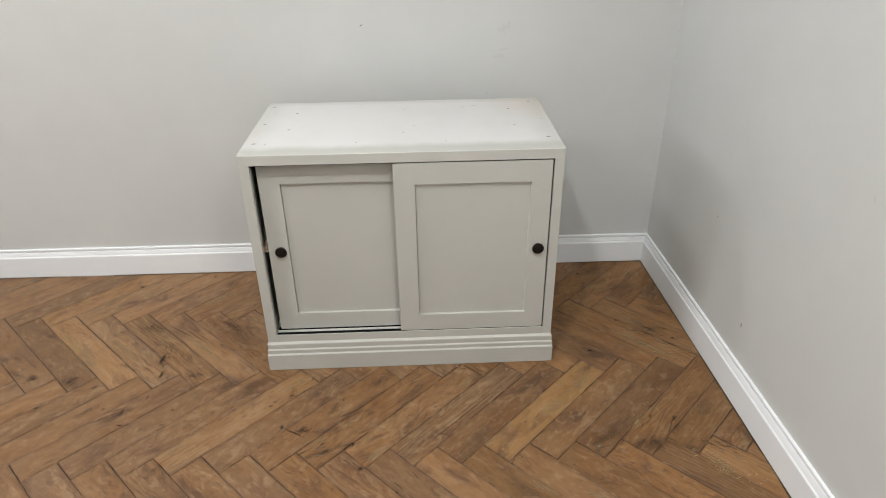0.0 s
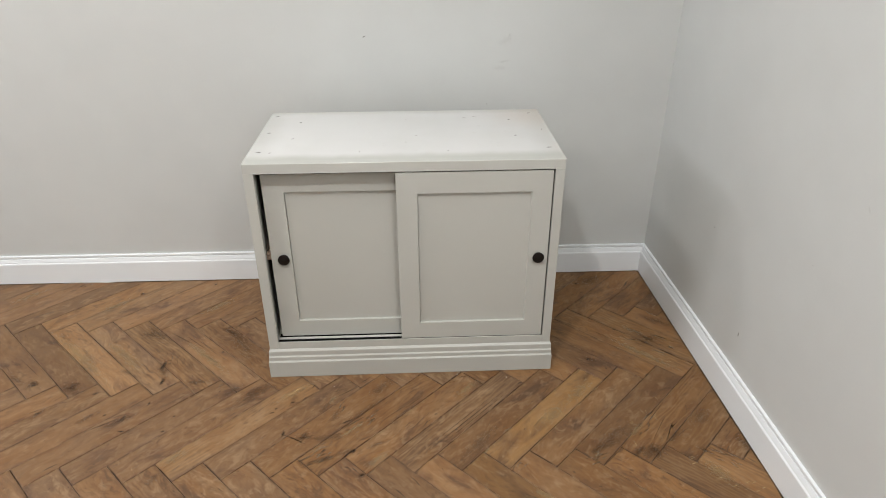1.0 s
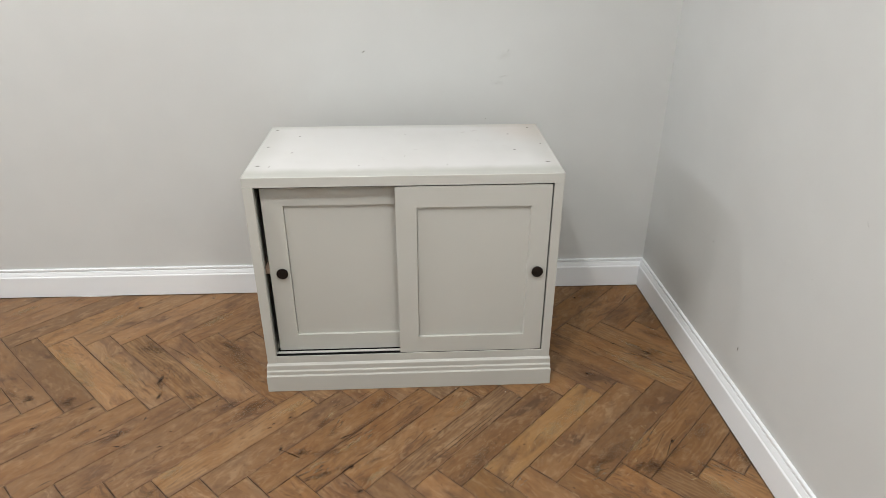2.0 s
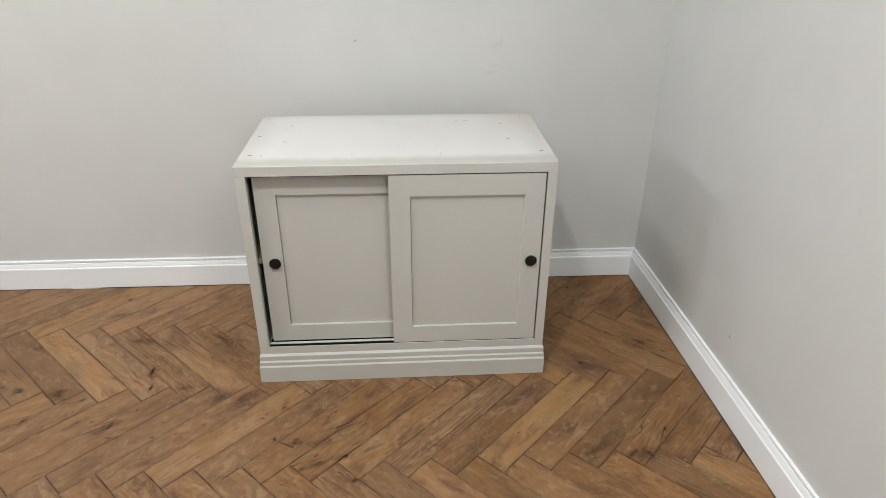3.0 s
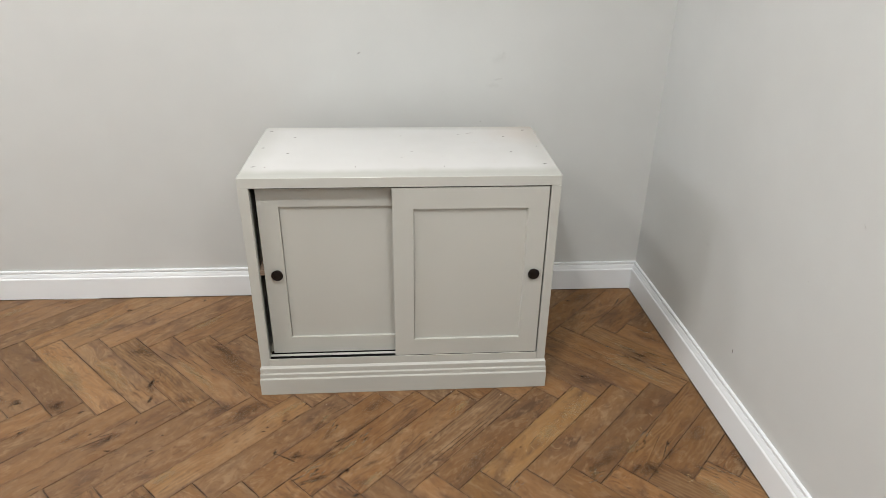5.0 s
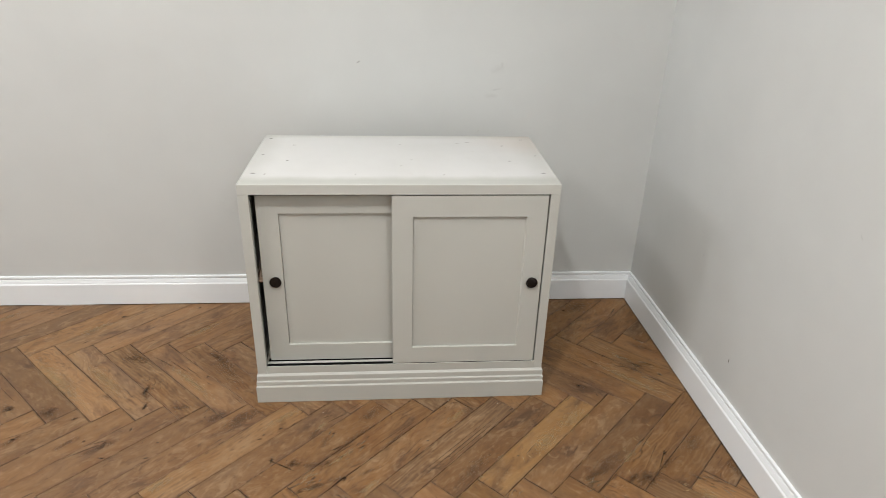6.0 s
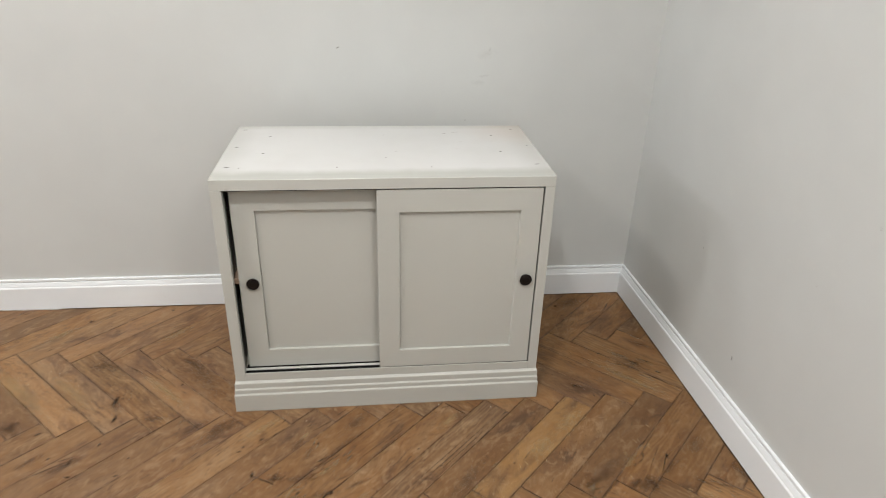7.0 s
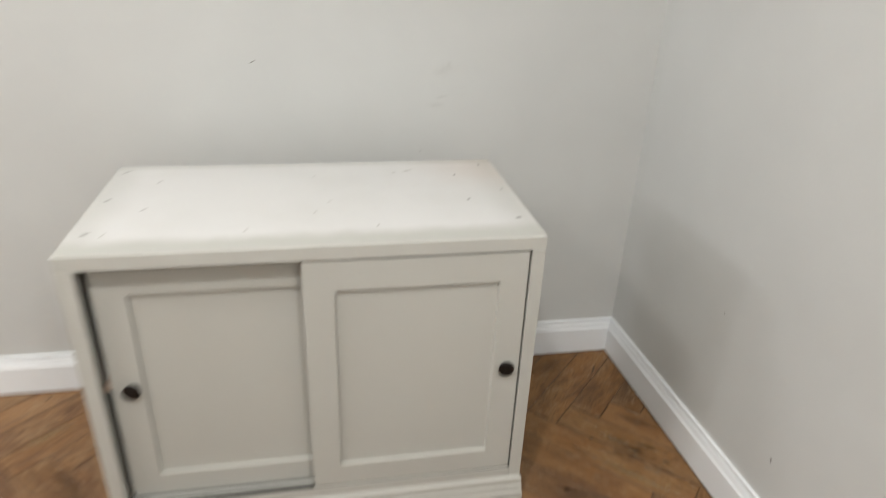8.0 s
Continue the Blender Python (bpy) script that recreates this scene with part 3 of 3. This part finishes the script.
# blocks that are plainly greyer (-) or more golden or orange (+) than the rest
WARM = {(0, 1, 11): 0.3, (0, 1, 13): 0.4, (0, 1, 9): -0.2, (0, 1, 5): -0.2, (0, 0, -1): -0.2, (0, 1, 14): 1.2, (0, 1, 15): 1.2, (1, 0, 14): 1.1, (0, 1, 7): 0.8, (0, 1, 10): 0.3, (0, 1, 12): 0.6, (1, 0, 9): -0.2, (-1, 1, 12): 1.4, (-1, 1, 13): 1.5, (-1, 1, 14): 1.6, (-1, 1, 15): 1.6, (0, 0, 14): 1.3, (0, 0, 13): 1.2, (0, 0, 15): 1.3, (-1, 1, -2): -0.2}
TONES.update({(-1, 1, 13): 1.02, (-1, 1, 14): 1.08, (-1, 1, 15): 1.00, (0, 0, 12): 0.94, (0, 0, 13): 1.02, (0, 0, 14): 1.12, (0, 0, 15): 1.04})
# blocks with a bold open grain, and how bold
FIGURED = {(0, 0, 2): 0.45, (0, 0, 14): 0.5, (0, 0, 15): 0.5, (0, 1, 4): 0.4, (0, 1, 14): 0.45, (0, 1, 15): 0.3, (0, 1, 9): 0.4, (1, 0, 15): 0.35, (1, 0, 16): 0.5, (1, 0, 17): 0.5}
# blocks of a yellower gold
GOLD = {(0, 1, 11): 0.55, (0, 0, 14): 0.1, (0, 0, 15): 0.1, (-1, 1, -1): 0.2, (-1, 1, 0): 0.2, (0, 0, 0): 0.15, (0, 0, 1): 0.2, (0, 0, 2): 0.2, (1, 0, 11): 0.3, (0, 1, 4): 0.2}
R2 = math.sqrt(2)
far = bmesh.new()
own_place = far.verts.layers.float_vector.new("own_place")
for row in range(-1, 7):
    for lean in (0, 1):
        for col in range(-24, 22):
            if lean == 0:
                p, q, turn = col * BW + BW / 2, col * BW + BL / 2, -45
            else:
                p, q, turn = col * BW + BW - BL / 2, col * BW + BL + BW / 2, 45
            u, v = PX + (p + q) / R2, PY + (p - q) / R2 - row * R2 * BL
            x, y = u * math.cos(TURN) - v * math.sin(TURN), u * math.sin(TURN) + v * math.cos(TURN)
            m = pose(x, y, 0, 0, 0, turn + math.degrees(TURN))
            tone = rng.uniform(0.82, 1.14)
            warm = 0.25 + rng.uniform(-0.5, 0.5) + 0.10 + 0.50 * max(-1.0, min(1.0, x))
            lift = rng.uniform(-0.0004, 0.0003)
            flip = rng.random() < 0.5
            world_poly = [m @ Vector((a, b, 0)) for a, b in FULL]
            poly = [(w.x, w.y) for w in world_poly]
            poly = cut(poly, 0, BACK - 0.004, 0, -1)
            poly = poly and cut(poly, CORNER - 0.004, BACK, -1, -SKEW)
            poly = poly and cut(poly, 0, SOUTH + 0.004, 0, 1)
            poly = poly and cut(poly, WEST + 0.004, 0, 1, 0)
            if len(poly) < 3:
                continue
            area = abs(sum(a[0] * b[1] - b[0] * a[1] for a, b in zip(poly, poly[1:] + poly[:1]))) / 2
            if area < 2e-4:
                continue
            whole = area > 0.995 * (BL - 2 * GAP) * (BW - 2 * GAP)
            inv = m.inverted()
            if whole:
                open_joint = (row, lean) == (0, 0) or (lean == 1 and col >= 8)
                me = full_meshes[fits.choice((0, 0, 1) if open_joint else (0, 0, 1, 1, 2, 3))]
            else:
                me = block_mesh([tuple((inv @ Vector((a, b, 0)))[:2]) for a, b in poly])
            if x < -2.15 or y < -1.75:
                before = len(far.verts)
                far.from_mesh(me)
                far.verts.ensure_lookup_table()
                for vert in far.verts[before:]:
                    vert[own_place] = vert.co
                    vert.co = m @ vert.co
                continue
            ob = new("wood_block", me)
            ob.parent = FLOOR
            ob.matrix_world = m @ pose(0, 0, lift, 0, 0, 180 if flip and whole else 0)
            tone = TONES.get((row, lean, col), tone)
            tone = 0.825 * (1 + 1.15 * (tone - 1))
            warm = WARM.get((row, lean, col), warm)
            gold = GOLD.get((row, lean, col), 0.0)
            ob.color = (1.06 * tone * (1 + 0.06 * warm) * (1 - 0.05 * gold), 0.98 * tone * (1 + 0.05 * gold), 0.905 * tone * (1 - 0.15 * warm) * (1 - 0.10 * gold), 1 - FIGURED.get((row, lean, col), 0.0))
rest = part("wood_blocks", far, M_OAK_FAR, FLOOR)
tagged(rest, "far run of worn oak blocks", kind="stuff")

# ---- knots, cracks, stains and rubbed patches in the parquet ----
def marks(kind, label, material, rows, lift=0.0001):
    """rows: x, y, length, width, turn of each mark"""
    for i, (x, y, length, width, turn) in enumerate(rows):
        slot(kind, x, y, lift + 0.00001 * i, length, width, turn, material, FLOOR, label)


# bay beside the cabinet, towards the window
marks("knot", "dark knot hole", M_KNOTWOOD, [
    (-0.863, 0.062, 0.017, 0.059, 0), (-0.839, -0.025, 0.015, 0.037, 0), (-0.966, -0.181, 0.012, 0.014, 0), (-0.825, 0.603, 0.014, 0.016, 0),
    (-1.108, 0.541, 0.022, 0.018, 0), (-0.758, -0.260, 0.018, 0.010, 0), (-0.884, -0.255, 0.013, 0.007, 0), (-0.676, 0.131, 0.011, 0.012, 0),
    (-0.845, -0.132, 0.010, 0.020, 0), (-1.183, -0.165, 0.016, 0.010, 0)])
marks("crack", "dark open crack in the oak", M_KNOTWOOD, [
    (-0.857, 0.227, 0.177, 0.0032, -36), (-0.790, 0.193, 0.188, 0.0028, -41), (-0.745, 0.171, 0.139, 0.0028, -40), (-0.714, 0.096, 0.096, 0.0027, -38),
    (-0.550, 0.003, 0.094, 0.0027, -48), (-0.923, -0.188, 0.074, 0.0040, 23), (-1.320, 0.066, 0.169, 0.0025, -42)])
marks("stain", "dark stain in the oak", M_STAIN, [
    (-1.133, -0.048, 0.111, 0.050, -33), (-1.337, 0.006, 0.117, 0.030, -41), (-1.266, -0.016, 0.070, 0.030, -38), (-1.179, -0.167, 0.070, 0.025, 53),
    (-1.018, -0.191, 0.102, 0.030, 44), (-0.916, -0.215, 0.130, 0.026, 35), (-0.619, 0.173, 0.280, 0.065, -58), (-0.667, 0.247, 0.134, 0.035, -44),
    (-0.946, 0.253, 0.201, 0.040, -46), (-0.590, -0.080, 0.111, 0.030, 40), (-0.716, -0.033, 0.093, 0.033, -2), (-0.695, -0.538, 0.101, 0.040, 8),
    (-0.855, 0.030, 0.110, 0.040, -70)], 0.0)
marks("worn_patch", "paler rubbed patch in the oak", M_PALE, [
    (-1.187, 0.135, 0.420, 0.062, -44), (-1.021, 0.124, 0.255, 0.050, -45), (-0.690, -0.369, 0.090, 0.040, 40), (-0.772, 0.432, 0.155, 0.040, 44),
    (-1.566, 0.537, 0.143, 0.040, 45), (-1.180, 0.454, 0.146, 0.035, 44), (-0.729, 0.109, 0.281, 0.034, -45)], 0.0002)
# bay in front of the cabinet
marks("knot", "dark knot hole", M_KNOTWOOD, [
    (-0.389, -0.284, 0.013, 0.030, 0), (-0.440, -0.192, 0.020, 0.009, 0), (-0.431, -0.174, 0.011, 0.010, 0), (-0.138, -0.457, 0.026, 0.019, 0),
    (-0.216, -0.175, 0.009, 0.009, 0), (0.139, -0.290, 0.009, 0.009, 0), (0.347, -0.296, 0.010, 0.007, 0), (0.077, -0.219, 0.011, 0.008, 0),
    (-0.383, -0.147, 0.015, 0.010, 0), (-0.035, -0.544, 0.014, 0.013, 0)])
marks("crack", "dark open crack in the oak", M_KNOTWOOD, [
    (0.177, -0.246, 0.420, 0.0034, 45), (0.143, -0.262, 0.400, 0.0026, 45), (0.207, -0.232, 0.380, 0.0026, 45), (-0.354, -0.308, 0.088, 0.0068, -30),
    (-0.187, -0.377, 0.056, 0.0066, 49), (-0.185, -0.427, 0.024, 0.0040, -20), (-0.160, -0.437, 0.046, 0.0044, -46), (-0.174, -0.243, 0.079, 0.0034, 40),
    (-0.057, -0.210, 0.132, 0.0025, 43), (-0.152, -0.042, 0.080, 0.0025, 44), (-0.224, -0.303, 0.059, 0.0027, 42), (0.008, -0.160, 0.099, 0.0025, 44)])
marks("stain", "dark stain in the oak", M_STAIN, [
    (0.204, -0.344, 0.201, 0.048, 50), (-0.153, -0.199, 0.188, 0.030, 45), (-0.246, -0.392, 0.081, 0.030, 13), (-0.516, -0.081, 0.114, 0.040, 40),
    (-0.103, -0.341, 0.084, 0.020, 25), (-0.273, -0.172, 0.080, 0.032, 54), (-0.257, -0.308, 0.117, 0.036, -2), (-0.324, -0.305, 0.060, 0.028, -2),
    (-0.185, -0.367, 0.082, 0.034, -2), (-0.024, -0.208, 0.140, 0.018, 44), (-0.099, -0.084, 0.133, 0.051, 50)], 0.0)
marks("worn_patch", "paler rubbed patch in the oak", M_PALE, [
    (-0.272, -0.350, 0.062, 0.020, 30), (-0.183, -0.279, 0.118, 0.020, 40), (-0.255, -0.137, 0.040, 0.020, 47), (-0.099, -0.401, 0.093, 0.030, 40),
    (0.181, -0.103, 0.126, 0.035, 43), (0.446, -0.235, 0.131, 0.060, 46), (0.548, -0.134, 0.156, 0.050, 44), (-0.383, -0.096, 0.160, 0.030, 40),
    (0.223, -0.378, 0.031, 0.012, 42), (0.292, -0.298, 0.032, 0.012, 29), (0.365, -0.548, 0.089, 0.030, -42), (0.502, -0.582, 0.064, 0.030, -40)], 0.0002)
# bay beside the side wall
marks("knot", "dark knot hole", M_KNOTWOOD, [
    (0.760, 0.211, 0.018, 0.013, 0), (0.801, -0.302, 0.012, 0.026, 0), (0.688, 0.545, 0.016, 0.016, 0), (0.620, 0.036, 0.015, 0.013, 0)])
marks("crack", "dark open crack in the oak", M_KNOTWOOD, [
    (0.765, -0.244, 0.115, 0.0030, 48), (0.757, -0.310, 0.138, 0.0028, 55), (0.811, -0.296, 0.051, 0.0028, 42), (0.702, 0.181, 0.135, 0.0025, -43),
    (0.918, 0.155, 0.107, 0.0025, -40), (0.559, -0.408, 0.054, 0.0027, 16)])
marks("stain", "dark stain in the oak", M_STAIN, [
    (0.560, -0.383, 0.101, 0.030, 23), (0.672, -0.399, 0.074, 0.030, 33), (0.988, -0.380, 0.090, 0.036, -80), (0.795, -0.342, 0.096, 0.030, 35),
    (0.943, 0.253, 0.126, 0.033, -40), (0.869, -0.409, 0.076, 0.023, -49), (0.718, -0.401, 0.067, 0.030, -75)], 0.0)
marks("worn_patch", "paler rubbed patch in the oak", M_PALE, [
    (0.817, 0.064, 0.271, 0.034, -45), (0.830, 0.197, 0.113, 0.022, -42), (0.685, -0.314, 0.082, 0.030, 43), (0.871, -0.486, 0.116, 0.050, -60),
    (0.929, 0.307, 0.056, 0.015, -55), (0.545, -0.410, 0.036, 0.015, 15)], 0.0)

# dark butt ends, dashes along the grain and smudges, bay by bay
marks("knot", "dark knot hole", M_KNOTWOOD, [(-0.745, -0.195, 0.010, 0.009, 0), (-1.037, -0.076, 0.028, 0.012, 30), (-1.263, -0.026, 0.020, 0.014, 0), (-0.169, -0.365, 0.012, 0.018, 0)], 0.0003)
marks("crack", "dark open crack in the oak", M_KNOTWOOD, [
    (-0.976, -0.427, 0.082, 0.0030, -43), (-0.838, -0.425, 0.094, 0.0030, -45), (-0.703, -0.425, 0.086, 0.0030, -44), (-0.567, -0.424, 0.088, 0.0030, -44), (-1.181, 0.361, 0.033, 0.0040, 49),
    (-0.940, 0.363, 0.051, 0.0035, 22), (-1.070, 0.325, 0.029, 0.0035, 41), (-1.102, 0.536, 0.035, 0.0045, 33), (-1.357, 0.424, 0.027, 0.0030, 34), (-1.192, -0.153, 0.080, 0.0030, 29),
    (-0.954, -0.224, 0.141, 0.0040, 33), (-0.889, -0.255, 0.026, 0.0060, -13), (-1.135, 0.194, 0.401, 0.0026, -44)], 0.0003)
marks("crack", "dark open crack in the oak", M_KNOTWOOD, [
    (-0.202, -0.242, 0.052, 0.0065, 30), (-0.245, -0.097, 0.051, 0.0030, 23), (-0.208, -0.100, 0.086, 0.0040, 36), (-0.346, -0.128, 0.022, 0.0045, 54), (-0.325, -0.069, 0.028, 0.0040, 58),
    (0.381, -0.416, 0.091, 0.0035, -40), (0.594, -0.411, 0.110, 0.0030, 44), (0.784, -0.326, 0.091, 0.0048, 59), (0.919, 0.051, 0.177, 0.0036, -47), (0.850, 0.324, 0.077, 0.0030, 46)], 0.0003)
marks("stain", "dark stain in the oak", M_STAIN, [
    (-0.901, -0.198, 0.040, 0.024, 73), (-0.722, -0.443, 0.070, 0.036, 51), (-1.273, -0.023, 0.050, 0.030, 52), (-1.127, -0.033, 0.050, 0.040, 32), (-0.983, 0.031, 0.070, 0.034, -32), (-0.974, 0.248, 0.090, 0.046, -30),
    (-0.635, -0.052, 0.040, 0.020, 41), (-0.324, -0.295, 0.050, 0.032, 53), (-0.255, -0.394, 0.060, 0.024, 19), (-0.519, -0.108, 0.182, 0.045, 38), (-0.239, -0.211, 0.064, 0.034, 59)], 0.00015)
marks("stain", "dark stain in the oak", M_STAIN, [
    (0.709, -0.402, 0.130, 0.062, 16), (0.905, -0.264, 0.110, 0.054, 41), (0.611, -0.337, 0.180, 0.062, 34), (0.629, 0.034, 0.060, 0.030, -40), (0.750, 0.569, 0.170, 0.070, 26), (0.865, 0.136, 0.130, 0.050, 26)], 0.00015)

# ray flecks across the grain of a few blocks: x, y, turn of the block, spread along and across it, how many
dice = random.Random(5)
for x, y, turn, along, across, count in ((0.500, -0.190, 45, 0.15, 0.030, 16), (0.400, -0.290, 45, 0.06, 0.034, 5), (0.880, -0.500, -45, 0.10, 0.034, 12),
                                         (0.835, 0.050, -45, 0.16, 0.030, 12), (0.735, -0.270, 45, 0.12, 0.030, 9), (0.840, 0.200, -45, 0.10, 0.030, 6)):
    for i in range(count):
        a, b = dice.uniform(-along, along), dice.uniform(-across, across)
        c, d = math.cos(radians(turn)), math.sin(radians(turn))
        slot("ray_fleck", x + a * c - b * d, y + a * d + b * c, 0.0004 + 0.00001 * i, dice.uniform(0.012, 0.030), dice.uniform(0.0022, 0.0038), turn + 62 + dice.uniform(-14, 14), M_FLECK, FLOOR)
# torn, splintered strips: x, y, turn, spread along and across, how many
for x, y, turn, along, across, count in ((-0.205, -0.300, 44, 0.150, 0.020, 26), (-0.258, -0.385, 20, 0.050, 0.016, 9), (-0.225, -0.170, 60, 0.020, 0.016, 5), (0.538, -0.414, 40, 0.030, 0.022, 9), (0.722, -0.291, 48, 0.060, 0.014, 10),
                                         (0.894, 0.152, -45, 0.090, 0.030, 18), (0.793, 0.150, -42, 0.040, 0.010, 7), (0.900, 0.055, -45, 0.090, 0.010, 10), (0.302, -0.453, 40, 0.030, 0.012, 6), (0.930, -0.440, -45, 0.080, 0.030, 14),
                                         (-1.380, 0.610, 40, 0.040, 0.012, 6), (0.150, -0.060, 44, 0.050, 0.008, 4)):
    for i in range(count):
        a, b = dice.uniform(-along, along), dice.uniform(-across, across)
        c, d = math.cos(radians(turn)), math.sin(radians(turn))
        pale = dice.random() < 0.58
        slot("splinter" if pale else "gouge", x + a * c - b * d, y + a * d + b * c, 0.0005 + 0.00001 * i, dice.uniform(0.012, 0.042), dice.uniform(0.0030, 0.0095), turn + dice.uniform(-20, 20), M_FLAKE if pale else M_GOUGE, FLOOR)
# a cathedral figure in one block
figure = bmesh.new()
for k in range(6):
    line = []
    for i in range(17):
        b = -0.040 + 0.005 * i
        a = 0.095 - 0.034 * k - 58.0 * (1 + 0.25 * k) * (b + 0.006) ** 2 + 0.003 * math.sin(9 * b * 10 + k)
        line.append((a, b))
    half = 0.0016 + 0.0005 * (k % 2)
    rows = [(figure.verts.new((a - half, b, 0.0012)), figure.verts.new((a + half, b, 0.0012))) for a, b in line if a > -0.17]
    for (p, q), (r, t) in zip(rows, rows[1:]):
        figure.faces.new((p, q, t, r))
swirl = part("grain_figure", figure, M_GRAIN, FLOOR, "dark cathedral grain in one oak block")
swirl.matrix_local = pose(-0.838, 0.092, 0, 0, 0, -45)

# ---- screw holes and flecks on the cabinet top ----
TOP = bpy.data.objects["top"]
for x, y, length in ((-0.445, 0.463, 0.014), (-0.356, 0.387, 0.010), (-0.442, 0.278, 0.012), (-0.356, 0.218, 0.010), (-0.439, 0.097, 0.018), (0.352, 0.218, 0.009),
                     (0.352, 0.386, 0.009), (0.446, 0.275, 0.006), (0.438, 0.100, 0.018), (0.432, 0.459, 0.012)):
    slot("screw_hole", x, y, HIGH - 0.0002, length, 0.0080, 0, M_HOLE, TOP, "old dark screw hole")
for x, y, length, turn in ((-0.405, 0.091, 0.014, 70), (-0.137, 0.089, 0.012, 80), (0.001, 0.170, 0.008, 20), (0.129, 0.087, 0.011, 75), (0.000, 0.400, 0.008, 0), (0.237, 0.428, 0.030, 15), (0.034, 0.231, 0.010, 0), (0.200, 0.415, 0.016, 5)):
    slot("fleck", x, y, HIGH - 0.0003, length, 0.0042, turn, M_PEN, TOP, "faint grey fleck")

# ---- scuffs on the walls ----
for x, z, length, width, turn, mat in ((-0.149, 0.993, 0.015, 0.005, 20, M_SCUFF), (0.378, 0.992, 0.012, 0.018, 0, M_SMUDGE), (0.301, 0.741, 0.004, 0.004, 0, M_SCUFF), (0.36, 0.90, 0.05, 0.010, 8, M_SMUDGE), (0.365, 0.975, 0.075, 0.040, 10, M_SMEAR), (0.345, 0.876, 0.060, 0.026, -8, M_SMEAR)):
    slot("scuff", x, BACK - 0.0001, z, length, width, turn, mat, north, "small scuff in the paint").matrix_local = pose(x, BACK - 0.0001, z, 90, 0, 0) @ pose(0, 0, 0, 0, 0, turn)
for y, z, length, width, turn, mat in ((-0.168, 0.242, 0.018, 0.007, 80, M_SCUFF), (0.107, 0.474, 0.005, 0.006, 0, M_SCUFF), (-0.522, 0.829, 0.018, 0.008, 120, M_SMUDGE), (-0.40, 0.62, 0.006, 0.005, 0, M_SMUDGE)):
    slot("scuff", y, 0, z, length, width, turn, mat, east_wall, "small scuff in the paint").matrix_local = pose(east(y) - 0.0001, y, z, 90, 0, -90 + 1.27) @ pose(0, 0, 0, 0, 0, turn)
skirt = bpy.data.objects["baseboard_north"]


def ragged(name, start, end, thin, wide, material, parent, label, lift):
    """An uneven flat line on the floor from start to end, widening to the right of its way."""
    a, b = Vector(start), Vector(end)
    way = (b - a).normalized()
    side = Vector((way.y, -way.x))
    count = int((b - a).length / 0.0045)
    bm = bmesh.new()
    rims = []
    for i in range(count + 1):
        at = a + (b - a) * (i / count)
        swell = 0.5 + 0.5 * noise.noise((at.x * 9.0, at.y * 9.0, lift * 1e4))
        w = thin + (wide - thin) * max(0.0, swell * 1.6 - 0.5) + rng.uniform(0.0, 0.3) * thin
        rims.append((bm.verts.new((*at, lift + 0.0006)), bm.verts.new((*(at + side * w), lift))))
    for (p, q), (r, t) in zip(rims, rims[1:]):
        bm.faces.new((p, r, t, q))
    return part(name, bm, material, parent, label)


ragged("paint_drip", (-1.47, BACK - 0.0182), (-1.262, BACK - 0.0182), 0.0006, 0.0030, M_TRIM, skirt, "thin ragged line of white paint lapped onto the floor", 0.0012)
# dark strips painted along the skirting foot for the shade in its gap
ragged("gap_shade_line", (-2.1, BACK - 0.0176), (CORNER - 0.02, BACK - 0.0176), 0.0010, 0.0042, M_SUB_GAP, FLOOR, "dark uneven strip painted for the shade in the gap under the skirting board", 0.0006)
ragged("gap_shade_line", (east(BACK) - 0.0178, BACK - 0.019), (east(-1.3) - 0.0178, -1.3), 0.0014, 0.0052, M_SUB_GAP, FLOOR, "dark uneven strip painted for the shade in the gap under the skirting board", 0.0007)

# ---- crumbs of plaster on the floor ----
for x, y, size in ((0.155, -0.028, 0.0055), (0.320, -0.050, 0.0065), (-0.258, -0.074, 0.0040), (0.942, 0.295, 0.0060), (0.546, -0.404, 0.0050)):
    crumb = bmesh.new()
    bmesh.ops.create_icosphere(crumb, subdivisions=2, radius=0.36 * size)
    for vert in crumb.verts:
        vert.co = Vector((vert.co.x * 1.3, vert.co.y, vert.co.z * 0.5)) * rng.uniform(0.75, 1.2)
    low = min(vert.co.z for vert in crumb.verts)
    ob = tagged(part("plaster_crumb", crumb, M_CRUMB), "tiny pale crumb of plaster on the oak floor", "debris", "crumbs on the floor")
    ob.matrix_world = pose(x, y, 0.0002 - low, 0, 0, rng.uniform(0, 180))
